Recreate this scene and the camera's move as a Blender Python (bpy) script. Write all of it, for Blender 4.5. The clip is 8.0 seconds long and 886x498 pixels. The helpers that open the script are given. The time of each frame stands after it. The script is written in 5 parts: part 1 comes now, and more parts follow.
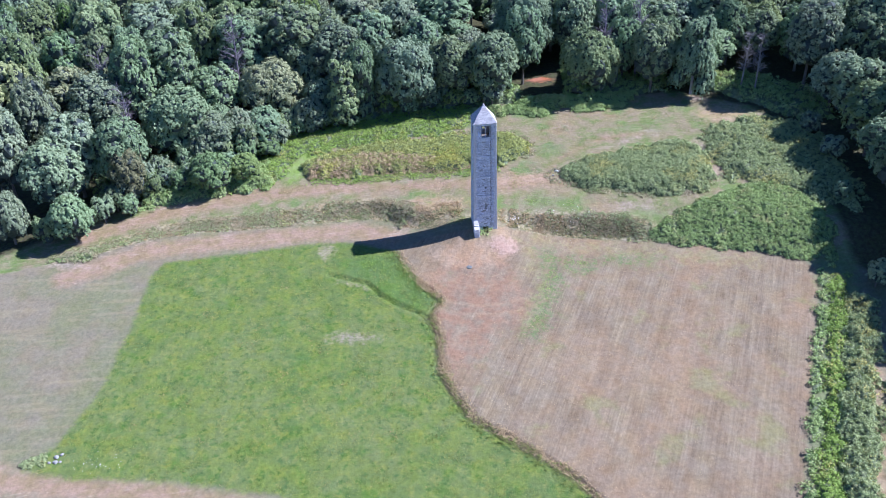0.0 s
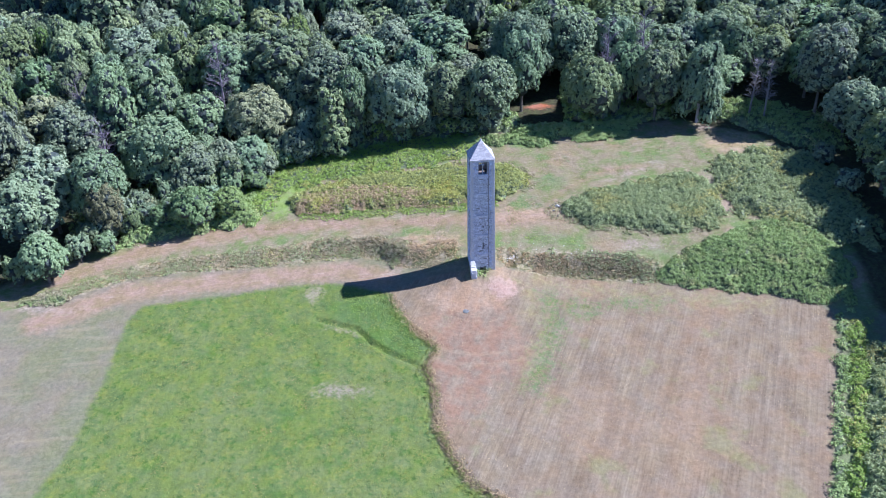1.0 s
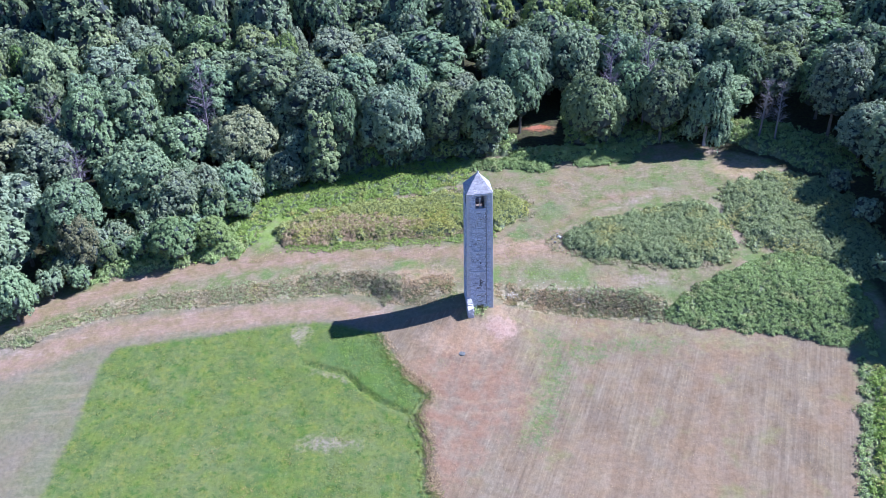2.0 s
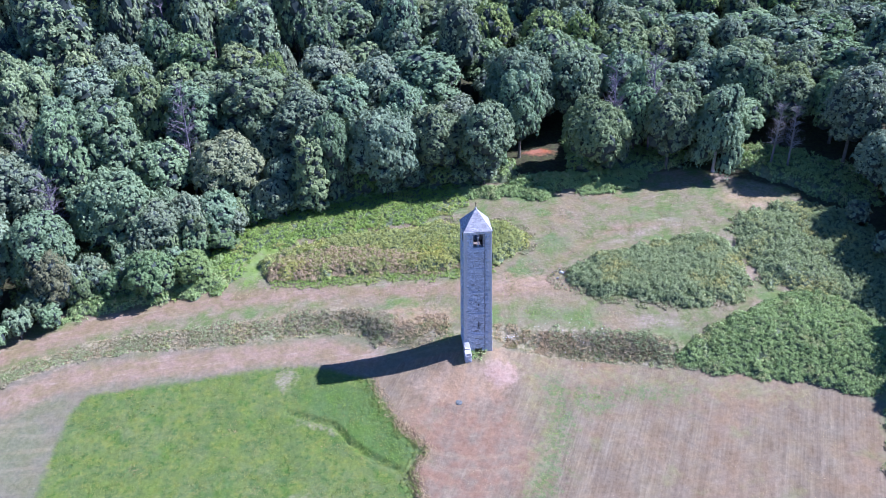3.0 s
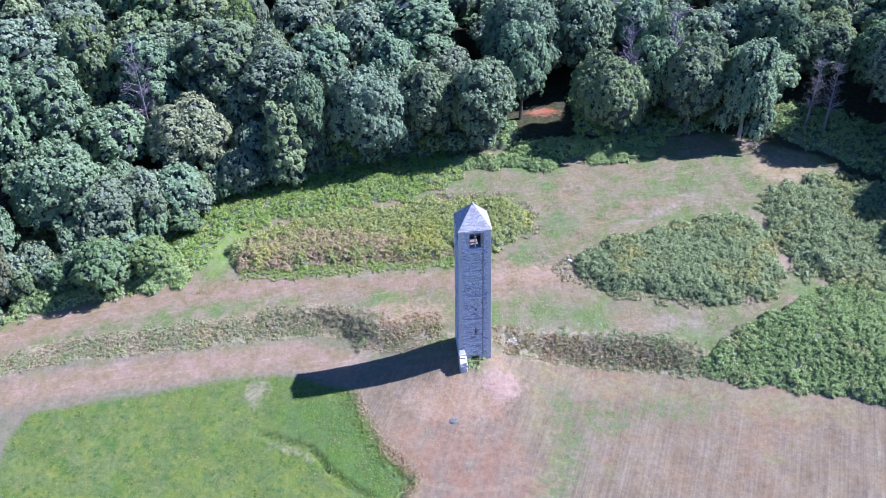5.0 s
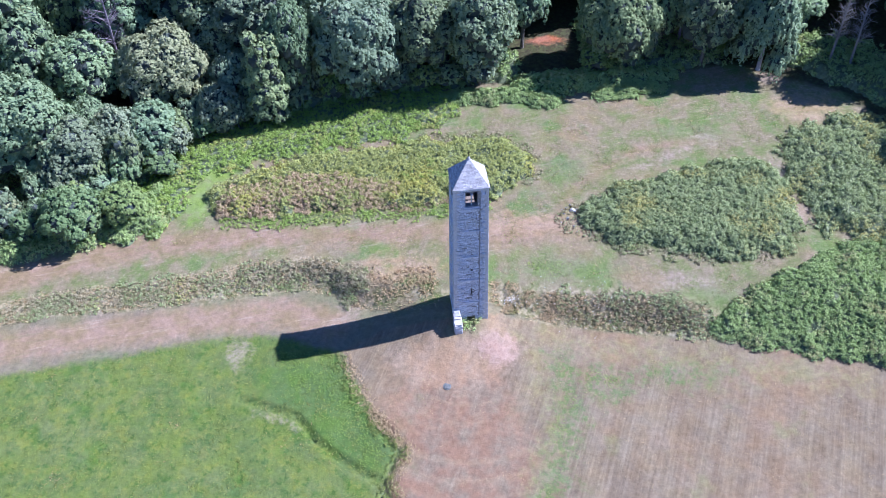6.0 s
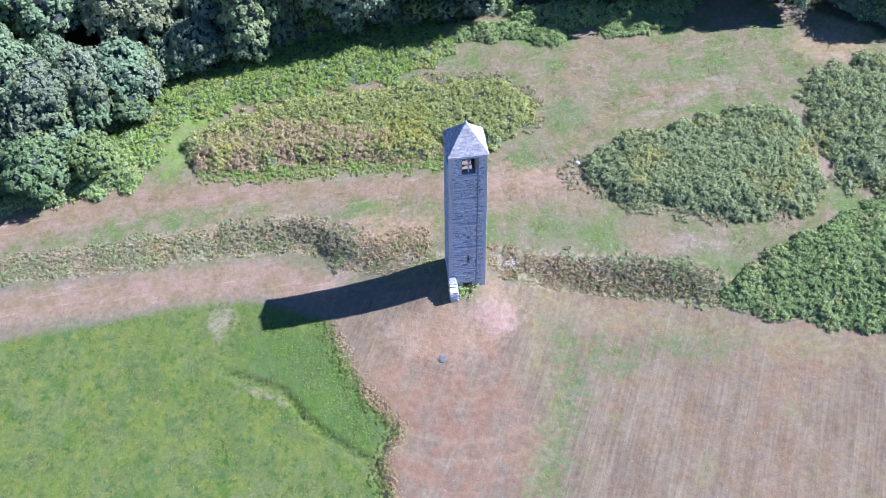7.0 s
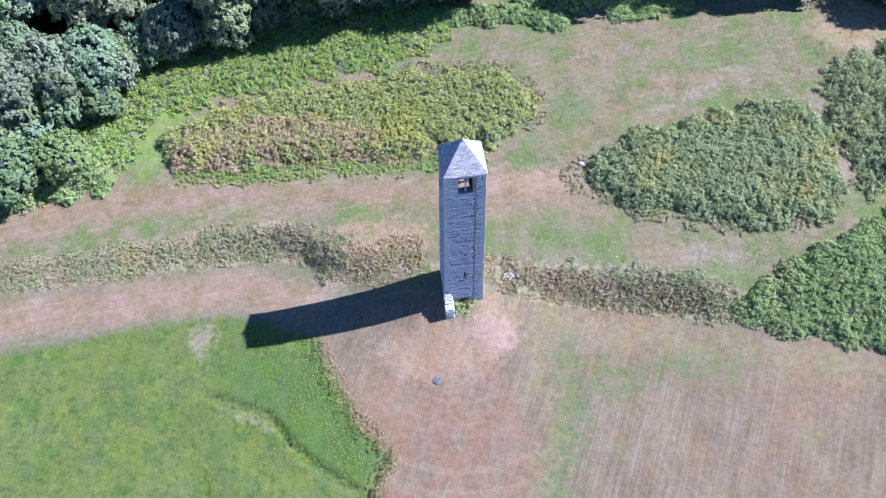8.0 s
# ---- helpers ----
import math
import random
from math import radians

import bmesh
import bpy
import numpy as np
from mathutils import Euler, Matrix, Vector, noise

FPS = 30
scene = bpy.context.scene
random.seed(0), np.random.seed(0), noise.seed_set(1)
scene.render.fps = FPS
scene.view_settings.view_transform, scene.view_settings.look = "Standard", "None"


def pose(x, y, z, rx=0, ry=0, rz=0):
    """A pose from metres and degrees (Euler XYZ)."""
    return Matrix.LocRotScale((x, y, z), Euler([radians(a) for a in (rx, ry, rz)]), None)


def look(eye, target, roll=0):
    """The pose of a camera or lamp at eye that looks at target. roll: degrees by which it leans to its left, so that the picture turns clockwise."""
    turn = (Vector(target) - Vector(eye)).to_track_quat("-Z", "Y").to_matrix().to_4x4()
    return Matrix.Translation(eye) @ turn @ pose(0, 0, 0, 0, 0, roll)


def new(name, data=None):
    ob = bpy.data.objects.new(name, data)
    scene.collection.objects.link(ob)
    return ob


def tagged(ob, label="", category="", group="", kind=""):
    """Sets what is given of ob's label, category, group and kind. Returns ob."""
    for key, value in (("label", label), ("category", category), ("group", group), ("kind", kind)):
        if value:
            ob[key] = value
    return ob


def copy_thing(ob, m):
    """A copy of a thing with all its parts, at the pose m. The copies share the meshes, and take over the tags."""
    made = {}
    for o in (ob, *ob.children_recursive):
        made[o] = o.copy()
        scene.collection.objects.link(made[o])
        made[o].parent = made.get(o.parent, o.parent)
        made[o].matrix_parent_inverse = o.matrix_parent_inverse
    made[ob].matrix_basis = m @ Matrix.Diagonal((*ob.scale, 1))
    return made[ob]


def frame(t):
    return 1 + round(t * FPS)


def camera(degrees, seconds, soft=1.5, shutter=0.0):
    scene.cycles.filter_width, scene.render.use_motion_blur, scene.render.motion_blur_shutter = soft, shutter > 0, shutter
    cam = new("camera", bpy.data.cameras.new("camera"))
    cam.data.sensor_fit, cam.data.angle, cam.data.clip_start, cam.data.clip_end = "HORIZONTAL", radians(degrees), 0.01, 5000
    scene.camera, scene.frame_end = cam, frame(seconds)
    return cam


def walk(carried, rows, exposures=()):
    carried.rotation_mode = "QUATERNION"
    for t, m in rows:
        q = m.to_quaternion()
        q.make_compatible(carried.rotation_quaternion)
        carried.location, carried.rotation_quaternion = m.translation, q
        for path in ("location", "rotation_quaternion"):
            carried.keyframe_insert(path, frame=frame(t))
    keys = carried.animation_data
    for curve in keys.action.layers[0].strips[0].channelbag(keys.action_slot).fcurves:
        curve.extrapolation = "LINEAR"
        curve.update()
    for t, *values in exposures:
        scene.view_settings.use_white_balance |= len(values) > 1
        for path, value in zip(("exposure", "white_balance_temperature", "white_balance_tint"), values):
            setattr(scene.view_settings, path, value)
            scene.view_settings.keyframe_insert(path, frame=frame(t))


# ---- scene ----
cam = camera(56.8, 8.0, soft=0.8)
PATH = [
    (0, (0.85, -107.839, 61.796), (0.737, -106.138, 60.749), -1.5),
    (0.5, (0.639, -103.736, 62.018), (0.534, -102.03, 60.979), -1.4),
    (1, (0.616, -99.65, 62.107), (0.512, -97.937, 61.08), -1.4),
    (1.5, (0.497, -95.484, 62.304), (0.399, -93.767, 61.282), -1.3),
    (1.7, (0.491, -93.794, 62.355), (0.394, -92.078, 61.333), -1.3),
    (2.8, (0.14, -84.771, 62.494), (0.054, -83.05, 61.479), -1.2),
    (3, (0.079, -83.014, 62.463), (-0.005, -81.291, 61.451), -1.1),
    (3.5, (0.073, -78.862, 62.387), (-0.009, -77.136, 61.38), -1.1),
    (4, (-0.055, -74.79, 62.38), (-0.133, -73.066, 61.369), -1.1),
    (4.5, (0.007, -70.754, 62.307), (-0.068, -69.073, 61.225), -1.1),
    (4.7, (-0.125, -69.284, 62.273), (-0.198, -67.628, 61.153), -1.2),
    (6, (-0.035, -58.595, 62.144), (-0.098, -57.125, 60.79), -1.0),
    (6.5, (0.012, -54.495, 62.204), (-0.048, -53.111, 60.762), -1.0),
    (7, (-0.131, -50.062, 62.439), (-0.182, -48.769, 60.914), -0.9),
    (7.5, (-0.415, -46.053, 62.383), (-0.455, -44.833, 60.798), -0.6),
    (8, (-0.336, -41.889, 62.477), (-0.373, -40.704, 60.866), -0.6),
]
walk(cam, [(t, look(e, g, r)) for t, e, g, r in PATH], exposures=[(0.0, 1.11, 4700, 25), (1.5, 1.12, 4640, 26), (3.0, 1.13, 4540, 30), (4.5, 1.14, 4540, 30), (6.5, 1.09, 4640, 27), (8.0, 1.06, 4660, 26)])

# ---- daylight: late-morning sun over the right shoulder of the wood ----
SUN_ELEV, SUN_AZ = 46.6, 12.0          # degrees; azimuth counted from +x towards +y
sun = new("sun", bpy.data.lights.new("sun", "SUN"))
sun.data.energy, sun.data.angle, sun.data.color = 4.9, radians(0.55), (1.0, 0.885, 0.705)
sd = Vector((math.cos(radians(SUN_ELEV)) * math.cos(radians(SUN_AZ)),
             math.cos(radians(SUN_ELEV)) * math.sin(radians(SUN_AZ)), math.sin(radians(SUN_ELEV))))
sun.matrix_world = look(sd * 200, (0, 0, 0))
world = bpy.data.worlds.new("sky")
scene.world = world
world.use_nodes = True
wn = world.node_tree.nodes
sky = wn.new("ShaderNodeTexSky")
sky.sky_type, sky.sun_disc = "NISHITA", False
sky.air_density, sky.dust_density, sky.ozone_density = 1.0, 0.0, 7.0
sky.sun_elevation, sky.sun_rotation = radians(SUN_ELEV), radians(90 - SUN_AZ)
world.node_tree.links.new(sky.outputs[0], wn["Background"].inputs[0])
wn["Background"].inputs[1].default_value = 0.058


# ---- materials ----
class Nodes:
    """A small helper that strings shader nodes together."""

    def __init__(self, name):
        self.mat = bpy.data.materials.new(name)
        self.mat.use_nodes = True
        self.tree = self.mat.node_tree
        self.bsdf = self.tree.nodes["Principled BSDF"]
        self.out = self.tree.nodes["Material Output"]

    def put(self, socket, value):
        if isinstance(value, bpy.types.NodeSocket):
            self.tree.links.new(value, socket)
        elif isinstance(value, tuple) and len(value) == 3 and socket.type == "RGBA":
            socket.default_value = (*value, 1)
        else:
            socket.default_value = value

    def set(self, **kw):
        for key, value in kw.items():
            self.put(self.bsdf.inputs[key.replace("_", " ").title().replace("Ior", "IOR")], value)
        return self

    def node(self, kind):
        return self.tree.nodes.new(kind)

    def place(self):
        return self.node("ShaderNodeNewGeometry").outputs["Position"]

    def local(self):
        return self.node("ShaderNodeTexCoord").outputs["Object"]

    def island(self):
        return self.node("ShaderNodeNewGeometry").outputs["Random Per Island"]

    def lot(self):
        return self.node("ShaderNodeObjectInfo").outputs["Random"]

    def attr(self, name):
        n = self.node("ShaderNodeAttribute")
        n.attribute_name = name
        return n.outputs["Fac"]

    def mapped(self, vec, scale=(1, 1, 1), turn=0.0):
        for key, value in (("Rotation", (0, 0, turn)), ("Scale", scale)):
            n = self.node("ShaderNodeMapping")
            self.put(n.inputs["Vector"], vec)
            n.inputs[key].default_value = value
            vec = n.outputs[0]
        return vec

    def noise(self, vec, scale, detail=4.0, rough=0.55):
        n = self.node("ShaderNodeTexNoise")
        self.put(n.inputs["Vector"], vec)
        n.inputs["Scale"].default_value, n.inputs["Detail"].default_value = scale, detail
        n.inputs["Roughness"].default_value = rough
        return n.outputs["Fac"]

    def math(self, op, a, b=0.0):
        n = self.node("ShaderNodeMath")
        n.operation = op
        self.put(n.inputs[0], a)
        self.put(n.inputs[1], b)
        return n.outputs[0]

    def span(self, v, a, b, lo=0.0, hi=1.0):
        n = self.node("ShaderNodeMapRange")
        n.interpolation_type = "SMOOTHSTEP"
        self.put(n.inputs["Value"], v)
        for key, value in (("From Min", a), ("From Max", b), ("To Min", lo), ("To Max", hi)):
            n.inputs[key].default_value = value
        return n.outputs["Result"]

    def mix(self, fac, a, b, how="MIX"):
        n = self.node("ShaderNodeMix")
        n.data_type, n.blend_type = "RGBA", how
        self.put(n.inputs[0], fac)
        self.put(n.inputs[6], a)
        self.put(n.inputs[7], b)
        return n.outputs[2]

    def hue(self, color, h=0.5, s=1.0, v=1.0):
        n = self.node("ShaderNodeHueSaturation")
        self.put(n.inputs["Color"], color)
        self.put(n.inputs["Hue"], h)
        self.put(n.inputs["Saturation"], s)
        self.put(n.inputs["Value"], v)
        return n.outputs[0]

    def bump(self, height, strength=0.5, distance=0.1):
        n = self.node("ShaderNodeBump")
        n.inputs["Strength"].default_value, n.inputs["Distance"].default_value = strength, distance
        self.put(n.inputs["Height"], height)
        return n.outputs[0]

    def thin(self, color, share):
        """Lets part of the light through, as a leaf does."""
        t, m = self.node("ShaderNodeBsdfTranslucent"), self.node("ShaderNodeMixShader")
        self.put(t.inputs["Color"], color)
        m.inputs[0].default_value = share
        self.tree.links.new(self.bsdf.outputs[0], m.inputs[1])
        self.tree.links.new(t.outputs[0], m.inputs[2])
        self.tree.links.new(m.outputs[0], self.out.inputs["Surface"])
        return self


def leaf_material(name, dark, light, odd, odd_share=0.12, patch=0.25, through_share=0.27, vary=1.0):
    """Leaves: a shade for each leaf, one for each plant, and drifts of an odd (dry or yellow) colour."""
    n = Nodes(name)
    col = n.mix(n.island(), dark, light)
    drift = n.noise(n.place(), patch, 3.0)
    pick = n.math("ADD", n.math("MULTIPLY", drift, 0.9), n.math("MULTIPLY", n.island(), 0.25))
    col = n.mix(n.span(pick, 0.86 - odd_share, 0.98 - odd_share), col, odd)
    if vary:
        col = n.hue(col, n.span(n.lot(), 0, 1, 0.474, 0.508), n.span(n.math("FRACT", n.math("MULTIPLY", n.lot(), 3.7)), 0, 1, 1.12, 0.88),
                    n.span(n.math("FRACT", n.math("MULTIPLY", n.lot(), 7.3)), 0, 1, 0.82, 1.12))
    n.set(base_color=col, roughness=0.75, specular_ior_level=0.12)
    return n.thin(col, through_share).mat


def plain_material(name, a, b, scale=3.0, rough=0.9, bump=0.4, metal=0.0):
    n = Nodes(name)
    p = n.local()
    f = n.noise(p, scale, 6.0)
    col = n.mix(n.span(f, 0.3, 0.7), a, b)
    col = n.hue(col, 0.5, 1.0, n.span(n.noise(p, scale * 7, 3.0), 0.25, 0.75, 0.8, 1.2))
    n.set(base_color=col, roughness=rough, metallic=metal, normal=n.bump(n.noise(p, scale * 5, 6.0), bump, 0.03))
    return n.mat


def stone_material(name, a, b, moss, scale=1.0):
    """Weathered rubble: each stone its own grey, with rain streaks and lichen."""
    n = Nodes(name)
    p = n.local()
    col = n.mix(n.island(), a, b)
    col = n.mix(n.span(n.noise(n.mapped(p, (1.2, 1.2, 0.25)), 1.1, 5.0), 0.52, 0.75, 0, 0.55), col, moss)
    col = n.hue(col, 0.5, 1.0, n.span(n.noise(p, 16 * scale, 5.0), 0.25, 0.75, 0.72, 1.2))
    n.set(base_color=col, roughness=0.92, specular_ior_level=0.2,
          normal=n.bump(n.noise(p, 24 * scale, 6.0), 0.6, 0.02))
    return n.mat


def ground_material():
    n = Nodes("ground_cover")
    p = n.place()
    big, mid, fine = n.noise(p, 0.09, 4.0), n.noise(p, 0.5, 5.0), n.noise(p, 1.9, 4.0, 0.6)
    tiny = n.noise(p, 11.0, 3.0, 0.7)
    ragged = n.math("ADD", n.math("MULTIPLY", n.math("SUBTRACT", n.noise(p, 0.8, 5.0, 0.65), 0.5), 2.4),
                    n.math("MULTIPLY", n.math("SUBTRACT", fine, 0.5), 1.0))

    def zone(name, soft=0.35, rag=1.0):
        d = n.math("ADD", n.attr(name), n.math("MULTIPLY", ragged, rag))
        return n.span(d, -soft, soft)

    # mown slope behind the tower: straw, olive and green in drifts
    col = n.mix(n.span(mid, 0.36, 0.64), (0.255, 0.205, 0.122), (0.160, 0.185, 0.074))
    col = n.mix(n.span(n.noise(p, 2.6, 5.0, 0.75), 0.56, 0.70, 0, 0.5), col, (0.42, 0.345, 0.27))
    col = n.mix(n.span(big, 0.45, 0.62), col, (0.265, 0.205, 0.128))
    col = n.mix(n.span(n.noise(p, 0.23, 5.0), 0.50, 0.66), col, (0.15, 0.20, 0.065))
    streak = n.noise(n.mapped(p, (0.16, 1.5, 1), radians(-14)), 1.0, 6.0, 0.75)
    col = n.mix(n.span(streak, 0.53, 0.70, 0, 0.40), col, (0.40, 0.33, 0.25))
    col = n.mix(n.span(streak, 0.47, 0.34, 0, 0.45), col, (0.19, 0.185, 0.09))
    clod = n.noise(p, 4.2, 5.0, 0.78)
    col = n.mix(n.span(clod, 0.55, 0.68, 0, 0.55), col, (0.47, 0.39, 0.31))
    col = n.mix(n.span(clod, 0.45, 0.33, 0, 0.50), col, (0.15, 0.150, 0.075))
    # the tan field down to the left
    tan = n.mix(n.span(big, 0.4, 0.6), (0.215, 0.182, 0.130), (0.182, 0.180, 0.102))
    wav = n.noise(n.mapped(p, (0.10, 0.9, 1), radians(-8)), 1.0, 3.0)
    tan = n.mix(n.span(wav, 0.5, 0.7, 0, 0.5), tan, (0.28, 0.235, 0.15))
    col = n.mix(zone("lower", 0.5, 0.6), col, tan)
    # hay stubble with the lines left by the mower
    rows = n.noise(n.mapped(p, (0.42, 0.006, 1), radians(18.7)), 1.0, 2.0, 0.5)
    lines = n.noise(n.mapped(p, (2.1, 0.009, 1), radians(18.7)), 1.0, 1.0, 0.5)
    thin = n.noise(n.mapped(p, (5.2, 0.03, 1), radians(18.7)), 1.0, 1.0, 0.5)
    hay = n.mix(n.span(rows, 0.34, 0.66), (0.218, 0.164, 0.114), (0.258, 0.204, 0.141))
    hay = n.mix(n.span(lines, 0.54, 0.72, 0, 0.32), hay, (0.345, 0.28, 0.20))
    hay = n.mix(n.span(lines, 0.46, 0.30, 0, 0.30), hay, (0.205, 0.155, 0.11))
    hay = n.hue(hay, 0.5, 1.0, n.span(thin, 0.3, 0.7, 0.88, 1.09))
    hay = n.mix(n.span(big, 0.42, 0.66, 0, 0.6), hay, (0.295, 0.200, 0.132))
    hay = n.mix(n.span(n.noise(p, 0.17, 5.0), 0.56, 0.68, 0, 0.6), hay, (0.235, 0.225, 0.105))
    hay = n.mix(n.math("MULTIPLY", zone("rose", 1.5, 2.0), n.span(mid, 0.3, 0.6, 0.1, 0.8)), hay, (0.275, 0.172, 0.125))
    # the mower turned in arcs round the tower
    sep = n.node("ShaderNodeSeparateXYZ")
    n.put(sep.inputs[0], p)
    reach = n.math("SQRT", n.math("ADD", n.math("MULTIPLY", sep.outputs[0], sep.outputs[0]), n.math("POWER", n.math("ADD", sep.outputs[1], 3.0), 2.0)))
    arcs = n.node("ShaderNodeTexNoise")
    arcs.noise_dimensions = "1D"
    n.put(arcs.inputs["W"], n.math("ADD", reach, n.math("MULTIPLY", fine, 0.5)))
    arcs.inputs["Scale"].default_value, arcs.inputs["Detail"].default_value = 1.0, 4.0
    swath = n.math("MULTIPLY", zone("rose", 2.0, 1.0), n.span(n.math("ADD", n.math("MULTIPLY", arcs.outputs["Fac"], 0.5), n.math("MULTIPLY", n.noise(p, 0.6, 4.0, 0.7), 0.5)), 0.48, 0.62, 0, 0.22))
    hay = n.mix(swath, hay, (0.40, 0.315, 0.205))
    hay = n.mix(n.math("MULTIPLY", zone("gold", 1.2, 2.2), n.span(n.noise(p, 1.1, 5.0, 0.7), 0.40, 0.62, 0.15, 0.85)), hay, (0.275, 0.238, 0.128))
    hay = n.mix(n.math("MULTIPLY", zone("sward", 1.0, 2.6), n.span(n.noise(p, 1.7, 5.0, 0.75), 0.42, 0.58, 0.1, 0.85)), hay, (0.150, 0.195, 0.075))
    hay = n.mix(1.0, hay, (1.0, 1.0, 0.97), "MULTIPLY")
    col = n.mix(zone("hay", 0.3, 0.35), col, hay)
    # trodden, pinkish dry paths
    dry = n.mix(n.span(mid, 0.35, 0.65), (0.330, 0.214, 0.150), (0.262, 0.194, 0.120))
    dry = n.mix(n.span(streak, 0.54, 0.68, 0, 0.6), dry, (0.43, 0.34, 0.26))
    dry = n.mix(n.span(streak, 0.46, 0.36, 0, 0.5), dry, (0.225, 0.195, 0.10))
    dry = n.mix(n.span(clod, 0.56, 0.70, 0, 0.30), dry, (0.46, 0.36, 0.285))
    dry = n.mix(n.span(clod, 0.44, 0.32, 0, 0.4), dry, (0.20, 0.145, 0.085))
    col = n.mix(n.math("MULTIPLY", zone("track", 1.2, 1.2), 0.88), col, dry)
    rough = n.mix(n.span(fine, 0.38, 0.62), (0.20, 0.18, 0.09), (0.40, 0.33, 0.22))
    col = n.mix(n.math("MULTIPLY", zone("bank", 0.5, 0.8), 0.8), col, rough)
    # the lush meadow
    green = n.mix(n.span(mid, 0.35, 0.65), (0.122, 0.175, 0.044), (0.155, 0.205, 0.058))
    green = n.mix(n.span(big, 0.42, 0.62, 0, 0.7), green, (0.165, 0.205, 0.072))
    green = n.mix(n.span(n.noise(p, 0.33, 5.0, 0.65), 0.52, 0.66, 0, 0.75), green, (0.088, 0.160, 0.038))
    green = n.mix(n.span(n.noise(p, 1.3, 4.0, 0.7), 0.62, 0.72, 0, 0.55), green, (0.20, 0.25, 0.11))
    green = n.mix(n.span(n.noise(p, 0.75, 6.0, 0.75), 0.50, 0.62, 0, 0.8), green, (0.195, 0.225, 0.060))
    green = n.mix(n.span(n.noise(p, 1.05, 6.0, 0.75), 0.48, 0.38, 0, 0.8), green, (0.072, 0.135, 0.034))
    green = n.mix(1.0, green, (0.98, 0.94, 0.88), "MULTIPLY")
    col = n.mix(zone("meadow", 0.6, 0.7), col, green)
    col = n.mix(n.math("MULTIPLY", zone("tuft", 1.2, 2.0), 0.6), col, (0.16, 0.21, 0.08))
    col = n.mix(n.math("MULTIPLY", zone("rank", 0.8, 0.8), 0.7), col, (0.098, 0.165, 0.040))
    col = n.mix(n.math("MULTIPLY", zone("lime", 0.9, 1.3), 0.8), col, (0.20, 0.29, 0.06))
    col = n.mix(n.math("MULTIPLY", zone("straw", 1.2, 1.8), 0.6), col, (0.42, 0.29, 0.19))
    col = n.mix(n.math("MULTIPLY", n.math("MULTIPLY", zone("pale", 0.8, 1.5), n.span(n.noise(p, 2.2, 5.0, 0.8), 0.36, 0.58, 0.15, 1.0)), 0.68), col, (0.38, 0.29, 0.245))
    col = n.mix(n.math("MULTIPLY", zone("pink", 1.0, 1.8), 0.8), col, (0.45, 0.305, 0.25))
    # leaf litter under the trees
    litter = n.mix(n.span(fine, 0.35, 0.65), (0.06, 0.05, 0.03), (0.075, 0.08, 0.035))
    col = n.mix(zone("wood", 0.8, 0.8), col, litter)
    col = n.mix(n.math("MULTIPLY", zone("rust", 0.5, 0.8), 0.9), col, (0.40, 0.15, 0.085))
    speck = n.noise(p, 3.6, 3.0, 0.6)
    dryness = n.span(n.attr("meadow"), 0.5, -0.5)
    col = n.mix(n.math("MULTIPLY", dryness, n.span(speck, 0.58, 0.72, 0, 0.16)), col, (0.45, 0.37, 0.26))
    col = n.hue(col, 0.5, 1.0, n.span(speck, 0.28, 0.46, 0.84, 1.0))
    col = n.hue(col, 0.5, n.span(mid, 0.3, 0.7, 0.9, 1.1), n.span(fine, 0.27, 0.73, 0.82, 1.04))
    col = n.hue(col, 0.5, 1.0, n.span(tiny, 0.27, 0.73, 0.87, 1.11))
    col = n.mix(1.0, col, (0.955, 0.965, 0.87), "MULTIPLY")
    relief = n.math("ADD", n.math("MULTIPLY", fine, 0.7), n.math("MULTIPLY", tiny, 0.35))
    n.set(base_color=col, roughness=0.95, specular_ior_level=0.15, normal=n.bump(relief, 0.7, 0.14))
    return n.mat


M_GROUND = ground_material()
M_OAK = leaf_material("leaf_oak", (0.181, 0.257, 0.120), (0.288, 0.371, 0.179), (0.330, 0.371, 0.186), 0.05, through_share=0.18)
M_COOL = leaf_material("leaf_chestnut", (0.188, 0.261, 0.140), (0.305, 0.378, 0.205), (0.388, 0.409, 0.200), 0.12, through_share=0.18)
M_OLIVE = leaf_material("leaf_hornbeam", (0.238, 0.287, 0.129), (0.361, 0.409, 0.192), (0.377, 0.356, 0.211), 0.05, through_share=0.18)
M_BRIGHT = leaf_material("leaf_young", (0.179, 0.264, 0.094), (0.286, 0.381, 0.137), (0.330, 0.381, 0.146), 0.14, through_share=0.18)
M_BIRCH = leaf_material("leaf_birch", (0.204, 0.268, 0.143), (0.308, 0.375, 0.203), (0.355, 0.396, 0.210), 0.12, through_share=0.18)
M_RUSSET = leaf_material("leaf_russet", (0.181, 0.188, 0.101), (0.271, 0.257, 0.143), (0.300, 0.216, 0.137), 0.05, through_share=0.18)
# crown cores: dark colour stands for the shade between leaf sprays
M_CORE_SHADE = plain_material("crown_core_shade", (0.035, 0.046, 0.040), (0.058, 0.075, 0.062), 1.5)
M_TANGLE = plain_material("tangled_stems", (0.11, 0.135, 0.065), (0.17, 0.195, 0.095), 2.5)
M_BARK = plain_material("bark", (0.10, 0.085, 0.065), (0.19, 0.165, 0.135), 5.0)
M_PALEBARK = plain_material("pale_bark", (0.34, 0.31, 0.31), (0.50, 0.47, 0.46), 5.0)
M_GREYBARK = plain_material("grey_bark", (0.17, 0.155, 0.15), (0.27, 0.25, 0.245), 5.0)
